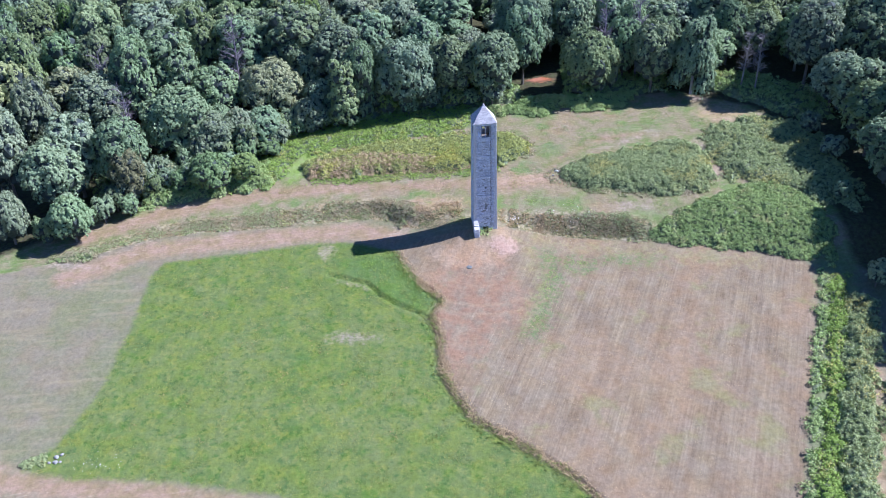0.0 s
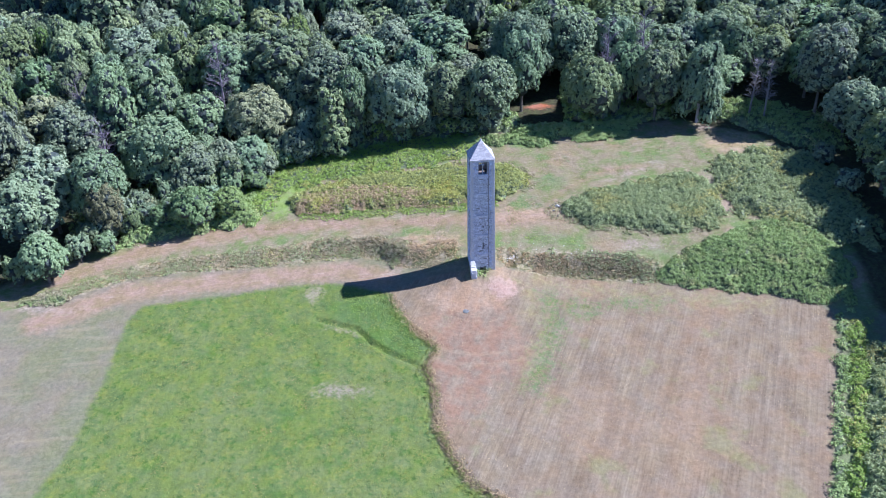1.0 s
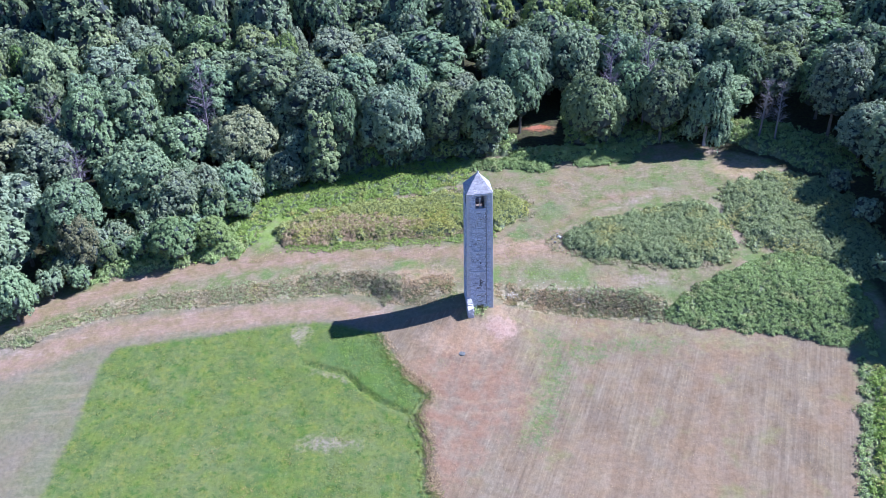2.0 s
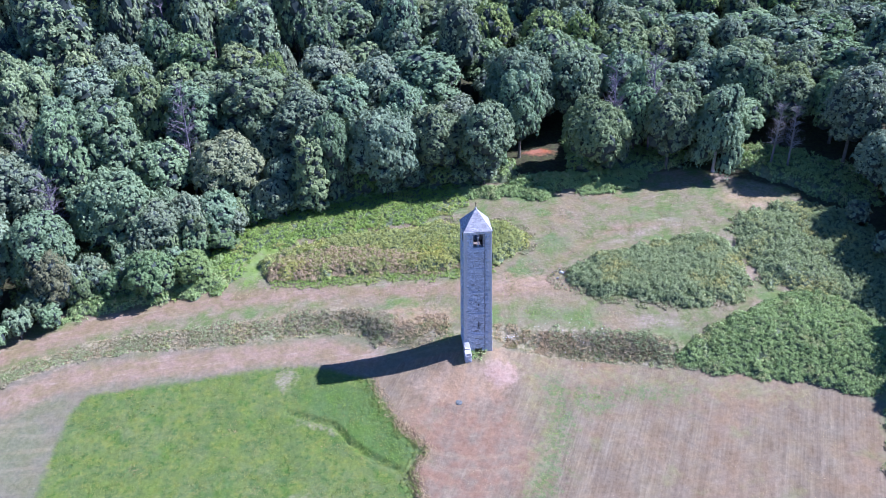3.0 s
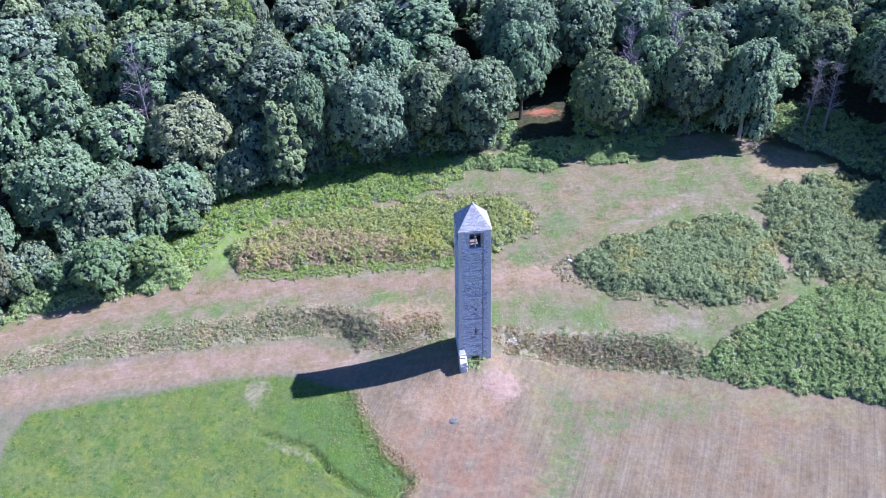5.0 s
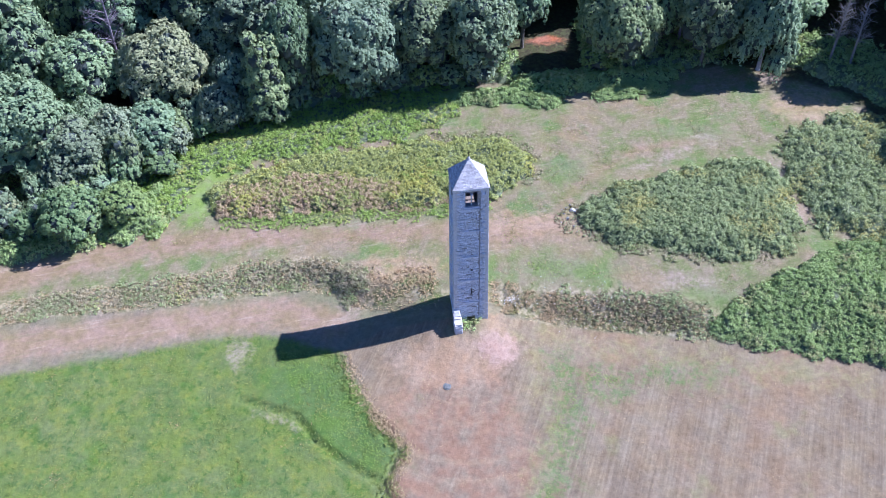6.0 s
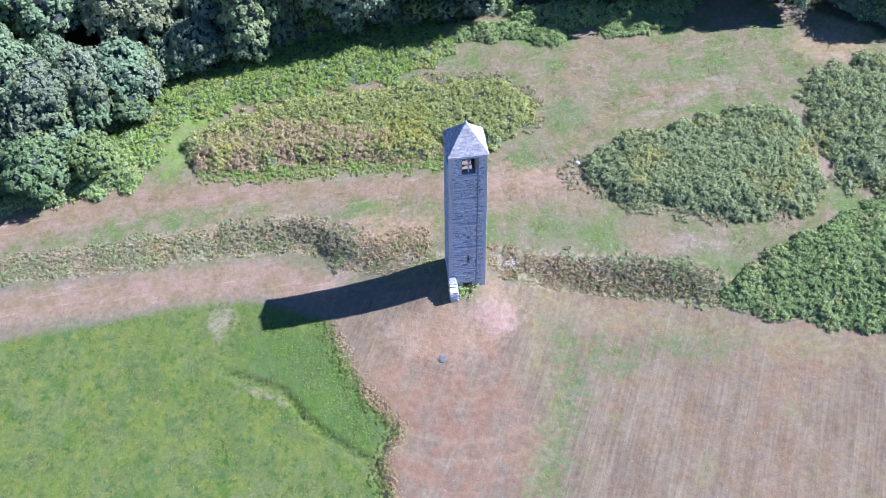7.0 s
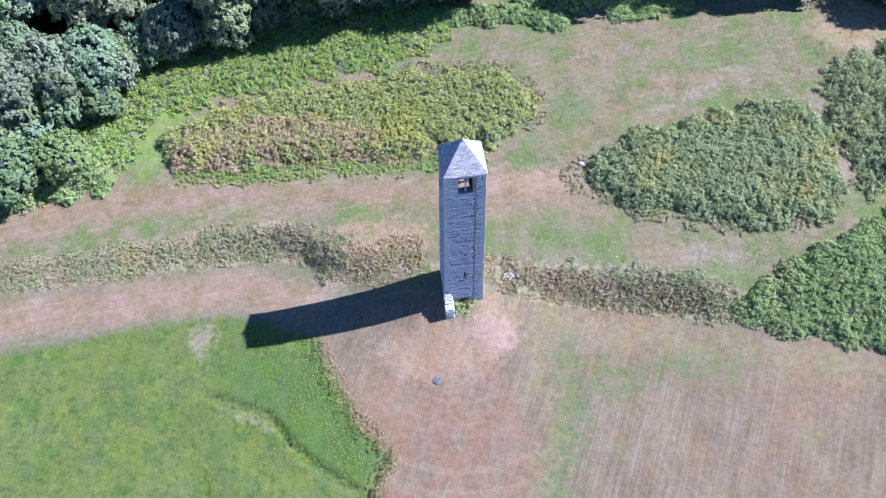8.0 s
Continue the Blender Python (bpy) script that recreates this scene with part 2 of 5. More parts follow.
M_DEAD = plain_material("dead_twigs", (0.16, 0.135, 0.16), (0.25, 0.215, 0.24), 5.0)
M_FERN = leaf_material("leaf_bracken", (0.328, 0.367, 0.110), (0.490, 0.516, 0.165), (0.553, 0.516, 0.124), 0.22, 0.16, vary=0)
M_DRYFERN = leaf_material("leaf_withered", (0.462, 0.350, 0.200), (0.600, 0.458, 0.270), (0.520, 0.490, 0.180), 0.2, 0.3, vary=0)
M_BRAMBLE = leaf_material("leaf_bramble", (0.301, 0.359, 0.150), (0.447, 0.502, 0.232), (0.568, 0.502, 0.158), 0.20, 0.2, vary=0)
M_NETTLE = leaf_material("leaf_nettle", (0.281, 0.375, 0.124), (0.418, 0.511, 0.186), (0.543, 0.511, 0.228), 0.18, 0.3, vary=0)
M_LUSH = leaf_material("leaf_lush", (0.256, 0.359, 0.070), (0.361, 0.471, 0.100), (0.491, 0.467, 0.141), 0.20, 0.3, vary=0)
M_BANK = leaf_material("leaf_bank", (0.361, 0.318, 0.180), (0.533, 0.458, 0.287), (0.310, 0.377, 0.141), 0.30, 0.4, vary=0)
M_STRAW = leaf_material("blade_straw", (0.415, 0.313, 0.162), (0.534, 0.411, 0.224), (0.270, 0.287, 0.100), 0.2, 0.3, vary=0)
M_BLADE = leaf_material("blade_green", (0.179, 0.222, 0.050), (0.251, 0.288, 0.072), (0.420, 0.303, 0.135), 0.16, 0.3, vary=0)
M_FLOWER = plain_material("white_flower", (0.75, 0.76, 0.72), (0.82, 0.82, 0.80), 8.0, 0.7, 0.1)
M_STONE = stone_material("rubble_stone", (0.57, 0.585, 0.63), (0.83, 0.84, 0.88), (0.42, 0.41, 0.42))
M_QUOIN = stone_material("quoin_stone", (0.56, 0.55, 0.54), (0.70, 0.69, 0.68), (0.38, 0.37, 0.37))
M_MORTAR = plain_material("mortar", (0.23, 0.225, 0.22), (0.34, 0.335, 0.33), 4.0)
M_SLATE = stone_material("roof_slab", (0.34, 0.33, 0.33), (0.55, 0.535, 0.53), (0.28, 0.25, 0.23), 0.7)
M_WHITE = stone_material("limewashed_stone", (0.46, 0.44, 0.42), (0.66, 0.64, 0.61), (0.27, 0.26, 0.24))
M_ROCK = stone_material("field_rock", (0.20, 0.19, 0.18), (0.30, 0.29, 0.27), (0.20, 0.20, 0.17))
M_COVER = plain_material("mossy_cover", (0.10, 0.11, 0.10), (0.18, 0.18, 0.16), 6.0)
M_IRON = plain_material("wrought_iron", (0.05, 0.035, 0.03), (0.10, 0.06, 0.045), 20.0, 0.6, 0.2, 0.8)
M_WOOD = plain_material("old_timber", (0.17, 0.13, 0.10), (0.27, 0.22, 0.18), 6.0)


# ---- mesh helpers ----
def mesh_of(name, verts, faces, mats, index=None, smooth=False):
    me = bpy.data.meshes.new(name)
    me.from_pydata([tuple(v) for v in verts] if not isinstance(verts, list) else verts, [], faces)
    for m in mats:
        me.materials.append(m)
    if index is not None:
        me.polygons.foreach_set("material_index", np.asarray(index, dtype=np.int32))
    if smooth:
        me.polygons.foreach_set("use_smooth", np.ones(len(me.polygons), dtype=bool))
    me.update()
    return me


def child(name, me, parent, label="", kind=""):
    ob = new(name, me)
    ob.parent = parent
    return tagged(ob, label=label, kind=kind)


def part(name, bm, material, parent, label="", kind=""):
    me = bpy.data.meshes.new(name)
    bm.to_mesh(me)
    bm.free()
    me.materials.append(material)
    return child(name, me, parent, label, kind)


def quads(count):
    f = np.arange(count * 4).reshape(-1, 4)
    return f.tolist()


def leaves(rng, places, normals, size, lean=0.6, ratio=0.62, droop=0.0):
    """Folded leaf sprays: four corners each, set on the given places and facing roughly along the normals."""
    k = len(places)
    nor = normals + rng.normal(0, lean, (k, 3))
    nor /= np.linalg.norm(nor, axis=1)[:, None] + 1e-9
    a = rng.normal(0, 1, (k, 3))
    a[:, 2] -= droop
    u = a - nor * (a * nor).sum(1)[:, None]
    u /= np.linalg.norm(u, axis=1)[:, None] + 1e-9
    v = np.cross(nor, u)
    s = (size * rng.uniform(0.6, 1.35, k))[:, None]
    fold = nor * s * rng.uniform(-0.25, 0.1, k)[:, None]
    out = np.empty((k, 4, 3))
    out[:, 0] = places - u * s * 0.5
    out[:, 1] = places + v * s * ratio * 0.5 + fold
    out[:, 2] = places + u * s * 0.5
    out[:, 3] = places - v * s * ratio * 0.5 + fold
    return out.reshape(-1, 3)


def sprays(rng, places, normals, size, lean=0.35, ratio=0.8, droop=0.0):
    """Small pointed leaf sprays: three corners each, facing roughly along the normals."""
    k = len(places)
    nor = normals + rng.normal(0, lean, (k, 3))
    nor /= np.linalg.norm(nor, axis=1)[:, None] + 1e-9
    a = rng.normal(0, 1, (k, 3))
    a[:, 2] -= droop
    u = a - nor * (a * nor).sum(1)[:, None]
    u /= np.linalg.norm(u, axis=1)[:, None] + 1e-9
    v = np.cross(nor, u)
    s = (size * rng.uniform(0.65, 1.35, k))[:, None]
    out = np.empty((k, 3, 3))
    out[:, 0] = places - u * s * 0.45 + v * s * ratio * 0.5
    out[:, 1] = places - u * s * 0.45 - v * s * ratio * 0.5
    out[:, 2] = places + u * s * 0.75
    return out.reshape(-1, 3)


def tube(points, radii, sides=6):
    """A tapered limb through the points."""
    verts, faces = [], []
    for i, (p, r) in enumerate(zip(points, radii)):
        d = Vector(points[min(i + 1, len(points) - 1)]) - Vector(points[max(i - 1, 0)])
        q = d.to_track_quat("Z", "Y")
        for k in range(sides):
            a = 2 * math.pi * k / sides
            verts.append(tuple(Vector(p) + q @ Vector((math.cos(a) * r, math.sin(a) * r, 0))))
    for i in range(len(points) - 1):
        for k in range(sides):
            a, b = i * sides + k, i * sides + (k + 1) % sides
            faces.append((a, b, b + sides, a + sides))
    faces.append(tuple(range((len(points) - 1) * sides, len(points) * sides)))
    return verts, faces


def joined(pieces):
    verts, faces = [], []
    for v, f in pieces:
        o = len(verts)
        verts += list(v)
        faces += [tuple(i + o for i in q) for q in f]
    return verts, faces


def ball(subdiv=1):
    bm = bmesh.new()
    bmesh.ops.create_icosphere(bm, subdivisions=subdiv, radius=1)
    v = np.array([tuple(p.co) for p in bm.verts])
    f = [tuple(p.index for p in q.verts) for q in bm.faces]
    bm.free()
    return v, f


# ---- the lie of the land ----
BANK_X = (-3000, -70, -60, -55, -50, -43, -36, -30, -23, -18, -14.4, -12, -8, -3, 2.6, 5, 10, 17, 23, 29, 35, 40, 47, 60, 3000)
BANK_Y = (-12, -12, -8, -5, -2.2, -0.6, 0.2, 1.4, 2.8, 3.4, 2.6, 0.9, 0.0, 0.4, 0.2, -0.7, -1.4, -1.9, -2.7, -3.9, -5.2, -6.8, -9, -11, -11)


def land(x, y):
    """Height of the ground: the lower fields, the upper meadow, and the grassy bank between them."""
    x, y = np.asarray(x, float), np.asarray(y, float)
    xs, ys = 110 * np.tanh(x / 110), np.where(y > 0, 130 * np.tanh(y / 130), 150 * np.tanh(y / 150))
    low = -1.5 + 0.018 * xs + 0.00045 * np.minimum(xs * xs, 6400) + 0.121 * ys
    low = low + 1.75 * np.exp(-(x / 7.5) ** 2 - ((y + 0.5) / 5.5) ** 2)
    high = 0.5 + 0.0367 * xs + 0.127 * ys
    w = np.clip((y - np.interp(x, BANK_X, BANK_Y)) / (3.0 + 5.0 * np.clip((x - 23) / 6, 0, 1)), 0, 1)
    w = w * w * (3 - 2 * w)
    return low * (1 - w) + high * w


def height(x, y):
    return float(land(x, y))


def inside(poly, x, y):
    """Signed distance to a plan outline, positive inside."""
    x, y = np.asarray(x, float), np.asarray(y, float)
    best, odd = np.full(x.shape, 1e9), np.zeros(x.shape, bool)
    for (ax, ay), (bx, by) in zip(poly, poly[1:] + poly[:1]):
        ex, ey = bx - ax, by - ay
        t = np.clip(((x - ax) * ex + (y - ay) * ey) / (ex * ex + ey * ey + 1e-12), 0, 1)
        best = np.minimum(best, np.hypot(x - ax - t * ex, y - ay - t * ey))
        odd ^= ((ay > y) != (by > y)) & (x < ex * (y - ay) / (ey if abs(ey) > 1e-9 else 1e-9) + ax)
    return np.where(odd, best, -best)


def along(line, half, x, y):
    """Signed distance to a band of that half width round a plan line."""
    best = np.full(np.shape(x), 1e9)
    for (ax, ay), (bx, by) in zip(line, line[1:]):
        ex, ey = bx - ax, by - ay
        t = np.clip(((x - ax) * ex + (y - ay) * ey) / (ex * ex + ey * ey), 0, 1)
        best = np.minimum(best, np.hypot(x - ax - t * ex, y - ay - t * ey))
    return half - best


def spots(items, x, y):
    best = np.full(np.shape(x), -9.0)
    for cx, cy, rx, ry in items:
        best = np.maximum(best, (1 - np.hypot((x - cx) / rx, (y - cy) / ry)) * min(rx, ry))
    return best


BROOK = [(-13.1, -4.6), (-9.2, -11.6), (-6.2, -15.1), (-7.5, -18.5), (-6.2, -21.7), (-5.4, -28.7), (-3.5, -32.4),
         (-1.4, -35.9), (3.2, -39.1), (7, -41.8), (9.9, -44), (12.1, -46.5), (18, -53)]
MEADOW = [(-51.3, -45), (-49, -41.4), (-47, -32.7), (-47.3, -21.7), (-48.1, -11.3), (-47.1, -8.2), (-39.9, -6.4),
          (-33.5, -4.9), (-25.3, -2.9), (-20.1, -2.6)] + BROOK + [(-10, -52), (-22, -47.1), (-34.3, -45.7), (-45.8, -45.9)]
HAY_EDGE = [(46.3, -10.2), (43.4, -19.6), (40.4, -27.5), (37.5, -36.2), (34, -46.6), (28, -64)]
HAY = [(-9, -2.0), (3, -0.9), (10, -1.5), (20, -2.5), (28, -3.7), (36, -5.2), (43.6, -7)] + HAY_EDGE + [(20, -64)] + BROOK[::-1]
WOOD = [(-110, -20), (-72, -9), (-63, -2), (-57, 3), (-50, 9.5), (-42, 12), (-37, 16), (-34, 23), (-27, 26), (-19, 28), (-12, 30),
        (-6, 32), (4, 33.2), (9, 34), (16, 34), (27, 35), (34, 36), (39, 33), (45, 30), (49, 22), (49, 11), (49, 0),
        (49, -9), (54, -20), (55, -33), (55, -48), (55, -90), (400, -90), (400, 400), (-400, 400), (-400, -20)]


def make_ground():
    def axis(lo, hi, step, far):
        mid = np.arange(lo, hi + step / 2, step)
        out = np.cumsum(step * 1.18 ** np.arange(1, 60))
        out = out[out < far]
        return np.concatenate([lo - out[::-1], mid, hi + out])

    xs, ys = axis(-72, 56, 0.33, 3200), axis(-52, 36, 0.33, 3200)
    gx, gy = np.meshgrid(xs, ys)
    gx, gy = gx.ravel(), gy.ravel()
    rng = np.random.default_rng(3)
    z = land(gx, gy)
    # uneven turf, the furrow of the brook and the small ditch in the meadow
    near = (np.abs(gx) < 75) & (np.abs(gy) < 60)
    lump = np.zeros_like(z)
    for i in np.nonzero(near)[0]:
        lump[i] = noise.noise((gx[i] * 0.35, gy[i] * 0.35, 0.0)) * 0.09 + noise.noise((gx[i] * 1.3, gy[i] * 1.3, 4.0)) * 0.035
    z += lump
    z -= 0.55 * np.clip(along(BROOK[1:], 0.65, gx, gy) / 0.65, 0, 1)
    z -= 0.55 * np.clip(along([(-22.1, -10.1), (-19.3, -10.9), (-16.6, -11.7), (-14.2, -14.4), (-11.4, -16.4), (-8, -18.2)], 0.40, gx, gy) / 0.34, 0, 1)
    n = len(xs)
    cells = np.arange(len(ys) - 1)[:, None] * n + np.arange(n - 1)[None]
    cells = cells.ravel()
    faces = np.stack([cells, cells + 1, cells + n + 1, cells + n], 1).tolist()
    me = mesh_of("ground", np.stack([gx, gy, z], 1).tolist(), faces, [M_GROUND], smooth=True)
    bank = np.interp(gx, BANK_X, BANK_Y)
    zones = {
        "lower": (bank - gy) + 0.3,
        "hay": inside(HAY, gx, gy),
        "meadow": inside(MEADOW, gx, gy),
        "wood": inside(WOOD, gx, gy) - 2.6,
        "track": np.maximum.reduce([along([(-72, -41), (-52, -46.8), (-34, -47.6), (-20, -50), (-10, -55)], 1.5, gx, gy), along([(-62, -2.5), (-52, 3.4), (-40, 7.6), (-30, 9.2), (-18, 10.2), (-6, 10.4), (3, 9.5), (9, 10.5)], 1.8, gx, gy), along([(9, 10.5), (12.5, 17), (20, 22.5), (27, 24)], 0.5, gx, gy),
                            along([(-60, -12), (-50, -5.4), (-40, -3.0), (-30, -1.2), (-20, 0.2), (-14, -1.2)], 2.0, gx, gy)]),
        "bank": 1.5 - np.abs(gy - bank - 1.5) - 3 * ((gx > 26) | (gx < -64)) - 1.2 * ((gx > -10) & (gx < 3)),
        "tuft": np.maximum(along([(49, -9), (46.5, -20), (43.5, -28), (40.5, -37), (37, -47)], 2.6, gx, gy), spots([(10.5, 4.2, 4.5, 1.4), (27, 25.5, 3.4, 1.3), 
                       (-16, 12.0, 8, 1.0), (11, 19, 2.2, 2.0), (25, 1.0, 3.2, 1.0), (0.4, -2.4, 1.0, 0.6)], gx, gy)),
        "rose": spots([(-1.5, -12, 6, 6.5), (-3, -20, 5, 8), (2, -16, 5, 5)], gx, gy),
        "gold": np.maximum(along([(6.5, -3.5), (7.5, -8), (8.5, -12.5), (6.5, -19)], 1.3, gx, gy), along([(4, -3), (14, -4.2), (26, -5.5), (38, -8)], 1.1, gx, gy)),
        "sward": np.maximum(along([(9.5, -5.5), (10.2, -11), (8.5, -17), (6.5, -22)], 1.5, gx, gy), spots([(13.4, -8.0, 2.6, 2.2), (20, -7, 4, 1.2)], gx, gy)),
        "rank": inside([(-13.5, -5.5), (-9.2, -11.6), (-6.2, -15.1), (-8, -18.0), (-11.6, -16.4), (-14.2, -14.2), (-16.6, -11.4), (-20, -10), (-21, -6.5)], gx, gy),
        "lime": np.maximum(spots([(-32, 15.5, 1.7, 3.6), (-30.5, 20, 2.2, 2.2)], gx, gy), along([(-30, 21), (-20, 25.2), (-10, 27.5)], 0.5, gx, gy)),
        "straw": np.maximum(along([(50, -19), (47.0, -29), (43.8, -40), (41, -49)], 0.8, gx, gy), spots([(2.6, -3.4, 1.7, 2.2), (-7, 4.8, 4.5, 1.5), (12.5, 11, 2.2, 2.0), (41.5, 29.6, 4.2, 2.6), (-2, -6, 5, 2.4), (6, 11, 4, 1.4)], gx, gy)),
        "pink": spots([(3.0, -4.6, 1.9, 1.5)], gx, gy),
        "pale": np.maximum.reduce([spots([ (-23.5, -5.0, 1.1, 1.5), (22.5, 2.8, 3.0, 0.9), (-17, -22.8, 2.4, 0.9), (28, 24.5, 1.4, 0.5),
                                  (35.7, 17.5, 0.6, 3.2), (36.5, 11.5, 1.0, 1.8), (38.5, 35.6, 1.6, 1.0), (-12.4, 1.2, 1.0, 1.4), (-60, -9.5, 3, 0.6)], gx, gy),
                           along([(20, 19.6), (24, 21.6), (26, 22.6)], 0.35, gx, gy), along([(-20.6, -11.4), (-18.4, -12.0), (-16.2, -13.0)], 0.05, gx, gy)]),
        "rust": spots([(10.4, 44.9, 2.6, 1.0)], gx, gy),
    }
    for key, d in zones.items():
        a = me.attributes.new(key, "FLOAT", "POINT")
        a.data.foreach_set("value", np.clip(d, -6, 6).astype(np.float32))
    return tagged(new("ground", me), "sloping mown fields, green meadow and grassy bank", "ground", kind="structure")


make_ground()


# ---- the bell tower ----
TOP, FOOT = 16.95, -2.2
STOREYS = (2.39, 5.46, 8.55, 11.8, 14.42)          # undersides of the string bands


def half(z):
    return 1.74 - 0.15 * max(0.0, z) / TOP


def twin_arch(cx, w, z0, spring):
    """Outline of a two-light window: two round arches over a shared shaft."""
    r = (w - 0.14) / 4
    pts = [(cx - w / 2, z0), (cx + w / 2, z0)]
    for c in (cx + w / 2 - r, cx - w / 2 + r):
        pts += [(c + r * math.cos(a), spring + r * math.sin(a)) for a in np.linspace(0, math.pi, 9)]
    return pts


def box_hole(x0, x1, z0, z1):
    return [(x0, z0), (x1, z0), (x1, z1), (x0, z1)]


def side_holes(k):
    w = twin_arch(0.07, 1.12, 14.86, 16.24)
    if k == 0:
        return [w, box_hole(0.0, 0.16, 6.78, 7.0), box_hole(0.02, 0.13, 3.62, 4.32), box_hole(-0.38, 0.42, -0.4, 0.34)]
    return [w, box_hole(-0.06, 0.06, 7.6, 8.3)]


def in_panel(u, z):
    """The shallow sunken panels between the corner strips and the bands."""
    if not -0.80 < u < 0.83 or z < 0.6:
        return False
    return all(not (b - 0.16 < z < b + 0.30) for b in STOREYS) and z < 16.72


def tower_wall(k, parent):
    bm = bmesh.new()
    edges = []
    for loop in [box_hole(-1, 1, FOOT, TOP)] + side_holes(k):
        vs = [bm.verts.new((u, 0, z)) for u, z in loop]
        edges += [bm.edges.new((a, b)) for a, b in zip(vs, vs[1:] + vs[:1])]
    bmesh.ops.triangle_fill(bm, edges=edges, use_beauty=True)
    for v in bm.verts:
        h = half(v.co.z)
        u = v.co.x * h if abs(v.co.x) == 1 and v.co.z in (FOOT, TOP) else v.co.x
        v.co = Vector((u, -h + 0.08, v.co.z))
    more = bmesh.ops.extrude_face_region(bm, geom=bm.faces[:])
    for v in more["geom"]:
        if isinstance(v, bmesh.types.BMVert):
            v.co.y += 0.55
            if abs(v.co.x) > 1.5:
                v.co.x *= 0.70
    bmesh.ops.recalc_face_normals(bm, faces=bm.faces[:])
    bmesh.ops.rotate(bm, verts=bm.verts[:], matrix=Matrix.Rotation(k * math.pi / 2, 3, "Z"))
    return part("wall", bm, M_MORTAR, parent)


def stone_block(u0, u1, z0, z1, out, deep=0.14, shy=0.014):
    """One stone: a block whose face is a little smaller than its bed."""
    h = (half(z0) + half(z1)) / 2
    y0, y1 = -h + deep, -h - out
    v = [(u0, y0, z0), (u1, y0, z0), (u1, y0, z1), (u0, y0, z1),
         (u0 + shy, y1, z0 + shy), (u1 - shy, y1, z0 + shy), (u1 - shy, y1, z1 - shy), (u0 + shy, y1, z1 - shy)]
    return v, [(4, 5, 6, 7), (0, 1, 5, 4), (1, 2, 6, 5), (2, 3, 7, 6), (3, 0, 4, 7)]


def stonework(k, parent):
    """Coursed rubble on one side, between the corner stones."""
    rng = random.Random(20 + k)
    holes = [(min(p[0] for p in h), max(p[0] for p in h), min(p[1] for p in h), max(p[1] for p in h)) for h in side_holes(k)]
    pieces, z = [], FOOT + 0.6
    while z < TOP - 0.05:
        hz = min(rng.uniform(0.11, 0.21), TOP - z)
        h = half(z)
        u = -h + 0.30
        while u < h - 0.32:
            u1 = min(u + rng.uniform(0.16, 0.52), h - 0.30)
            u1 = h - 0.30 if h - 0.30 - u1 < 0.1 else u1
            sunk = in_panel((u + u1) / 2, z + hz / 2)
            a, b = u, u1
            for hx0, hx1, hz0, hz1 in holes:
                if z + hz > hz0 and z < hz1 + 0.02 and b > hx0 - 0.02 and a < hx1 + 0.02:
                    if a < hx0 - 0.06:
                        b = hx0 - 0.02
                    elif b > hx1 + 0.06:
                        a = hx1 + 0.02
                    else:
                        a = b
            if a < 0.86 and b > 0.80 and 0.5 < z < 16.5:
                b = 0.795 if a < 0.6 else b
                a = 0.865 if a >= 0.6 else a
            if b - a > 0.05:
                gone = rng.random() < 0.04
                out = (-0.055 if sunk else 0.0) + rng.uniform(-0.022, 0.026) - (0.07 if gone else 0)
                pieces.append(stone_block(a + 0.007, b - 0.007, z + 0.006, z + hz - 0.006, out))
            u = u1
        z += hz
    v, f = joined(pieces)
    me = mesh_of("stonework", v, f, [M_STONE])
    me.transform(Matrix.Rotation(k * math.pi / 2, 4, "Z"))
    return child("stonework", me, parent, kind="stuff")


def band(k, z, parent):
    """A string course of little hanging arches under each storey."""
    rng = random.Random(int(z * 10) + k)
    pieces, u = [], -0.82
    while u < 0.80:
        w = rng.uniform(0.20, 0.30)
        pieces.append(stone_block(u, min(u + w, 0.84) - 0.01, z + 0.10, z + 0.20, 0.035 + rng.uniform(0, 0.02), 0.2))
        u += w
    for i in range(5):
        u = -0.78 + i * 0.36
        pieces.append(stone_block(u, u + 0.11, z - 0.12, z + 0.10, 0.02, 0.2))
    v, f = joined(pieces)
    me = mesh_of("string_course", v, f, [M_STONE])
    me.transform(Matrix.Rotation(k * math.pi / 2, 4, "Z"))
    return child("string_course", me, parent, kind="stuff")


def make_quoins(parent):
    """Long-and-short corner stones, each its own piece."""
    rng = random.Random(8)
    for c in range(4):
        z, turn = FOOT + 0.6, 0
        while z < TOP - 0.02:
            hz = min(rng.uniform(0.24, 0.40), TOP - z)
            h = half(z + hz / 2)
            lx, ly = (0.52, 0.33) if turn % 2 else (0.33, 0.52)
            lx, ly = lx * rng.uniform(0.85, 1.15), ly * rng.uniform(0.85, 1.15)
            o = rng.uniform(0.010, 0.030)
            x1, y0 = h + o, -h - o
            b, s = 0.008, 0.016
            v = [(x1 - lx, y0, z + b), (x1 - s, y0, z + b), (x1, y0 + s, z + b), (x1, y0 + ly, z + b), (x1 - lx, y0 + ly, z + b)]
            v += [(x, y, z + hz - b) for x, y, _ in v]
            f = [(0, 1, 6, 5), (1, 2, 7, 6), (2, 3, 8, 7), (5, 6, 7, 8, 9), (4, 3, 2, 1, 0), (3, 4, 9, 8), (4, 0, 5, 9)]
            me = mesh_of("quoin", v, f, [M_QUOIN])
            me.transform(Matrix.Rotation(c * math.pi / 2, 4, "Z"))
            child("quoin", me, parent)
            z, turn = z + hz, turn + 1


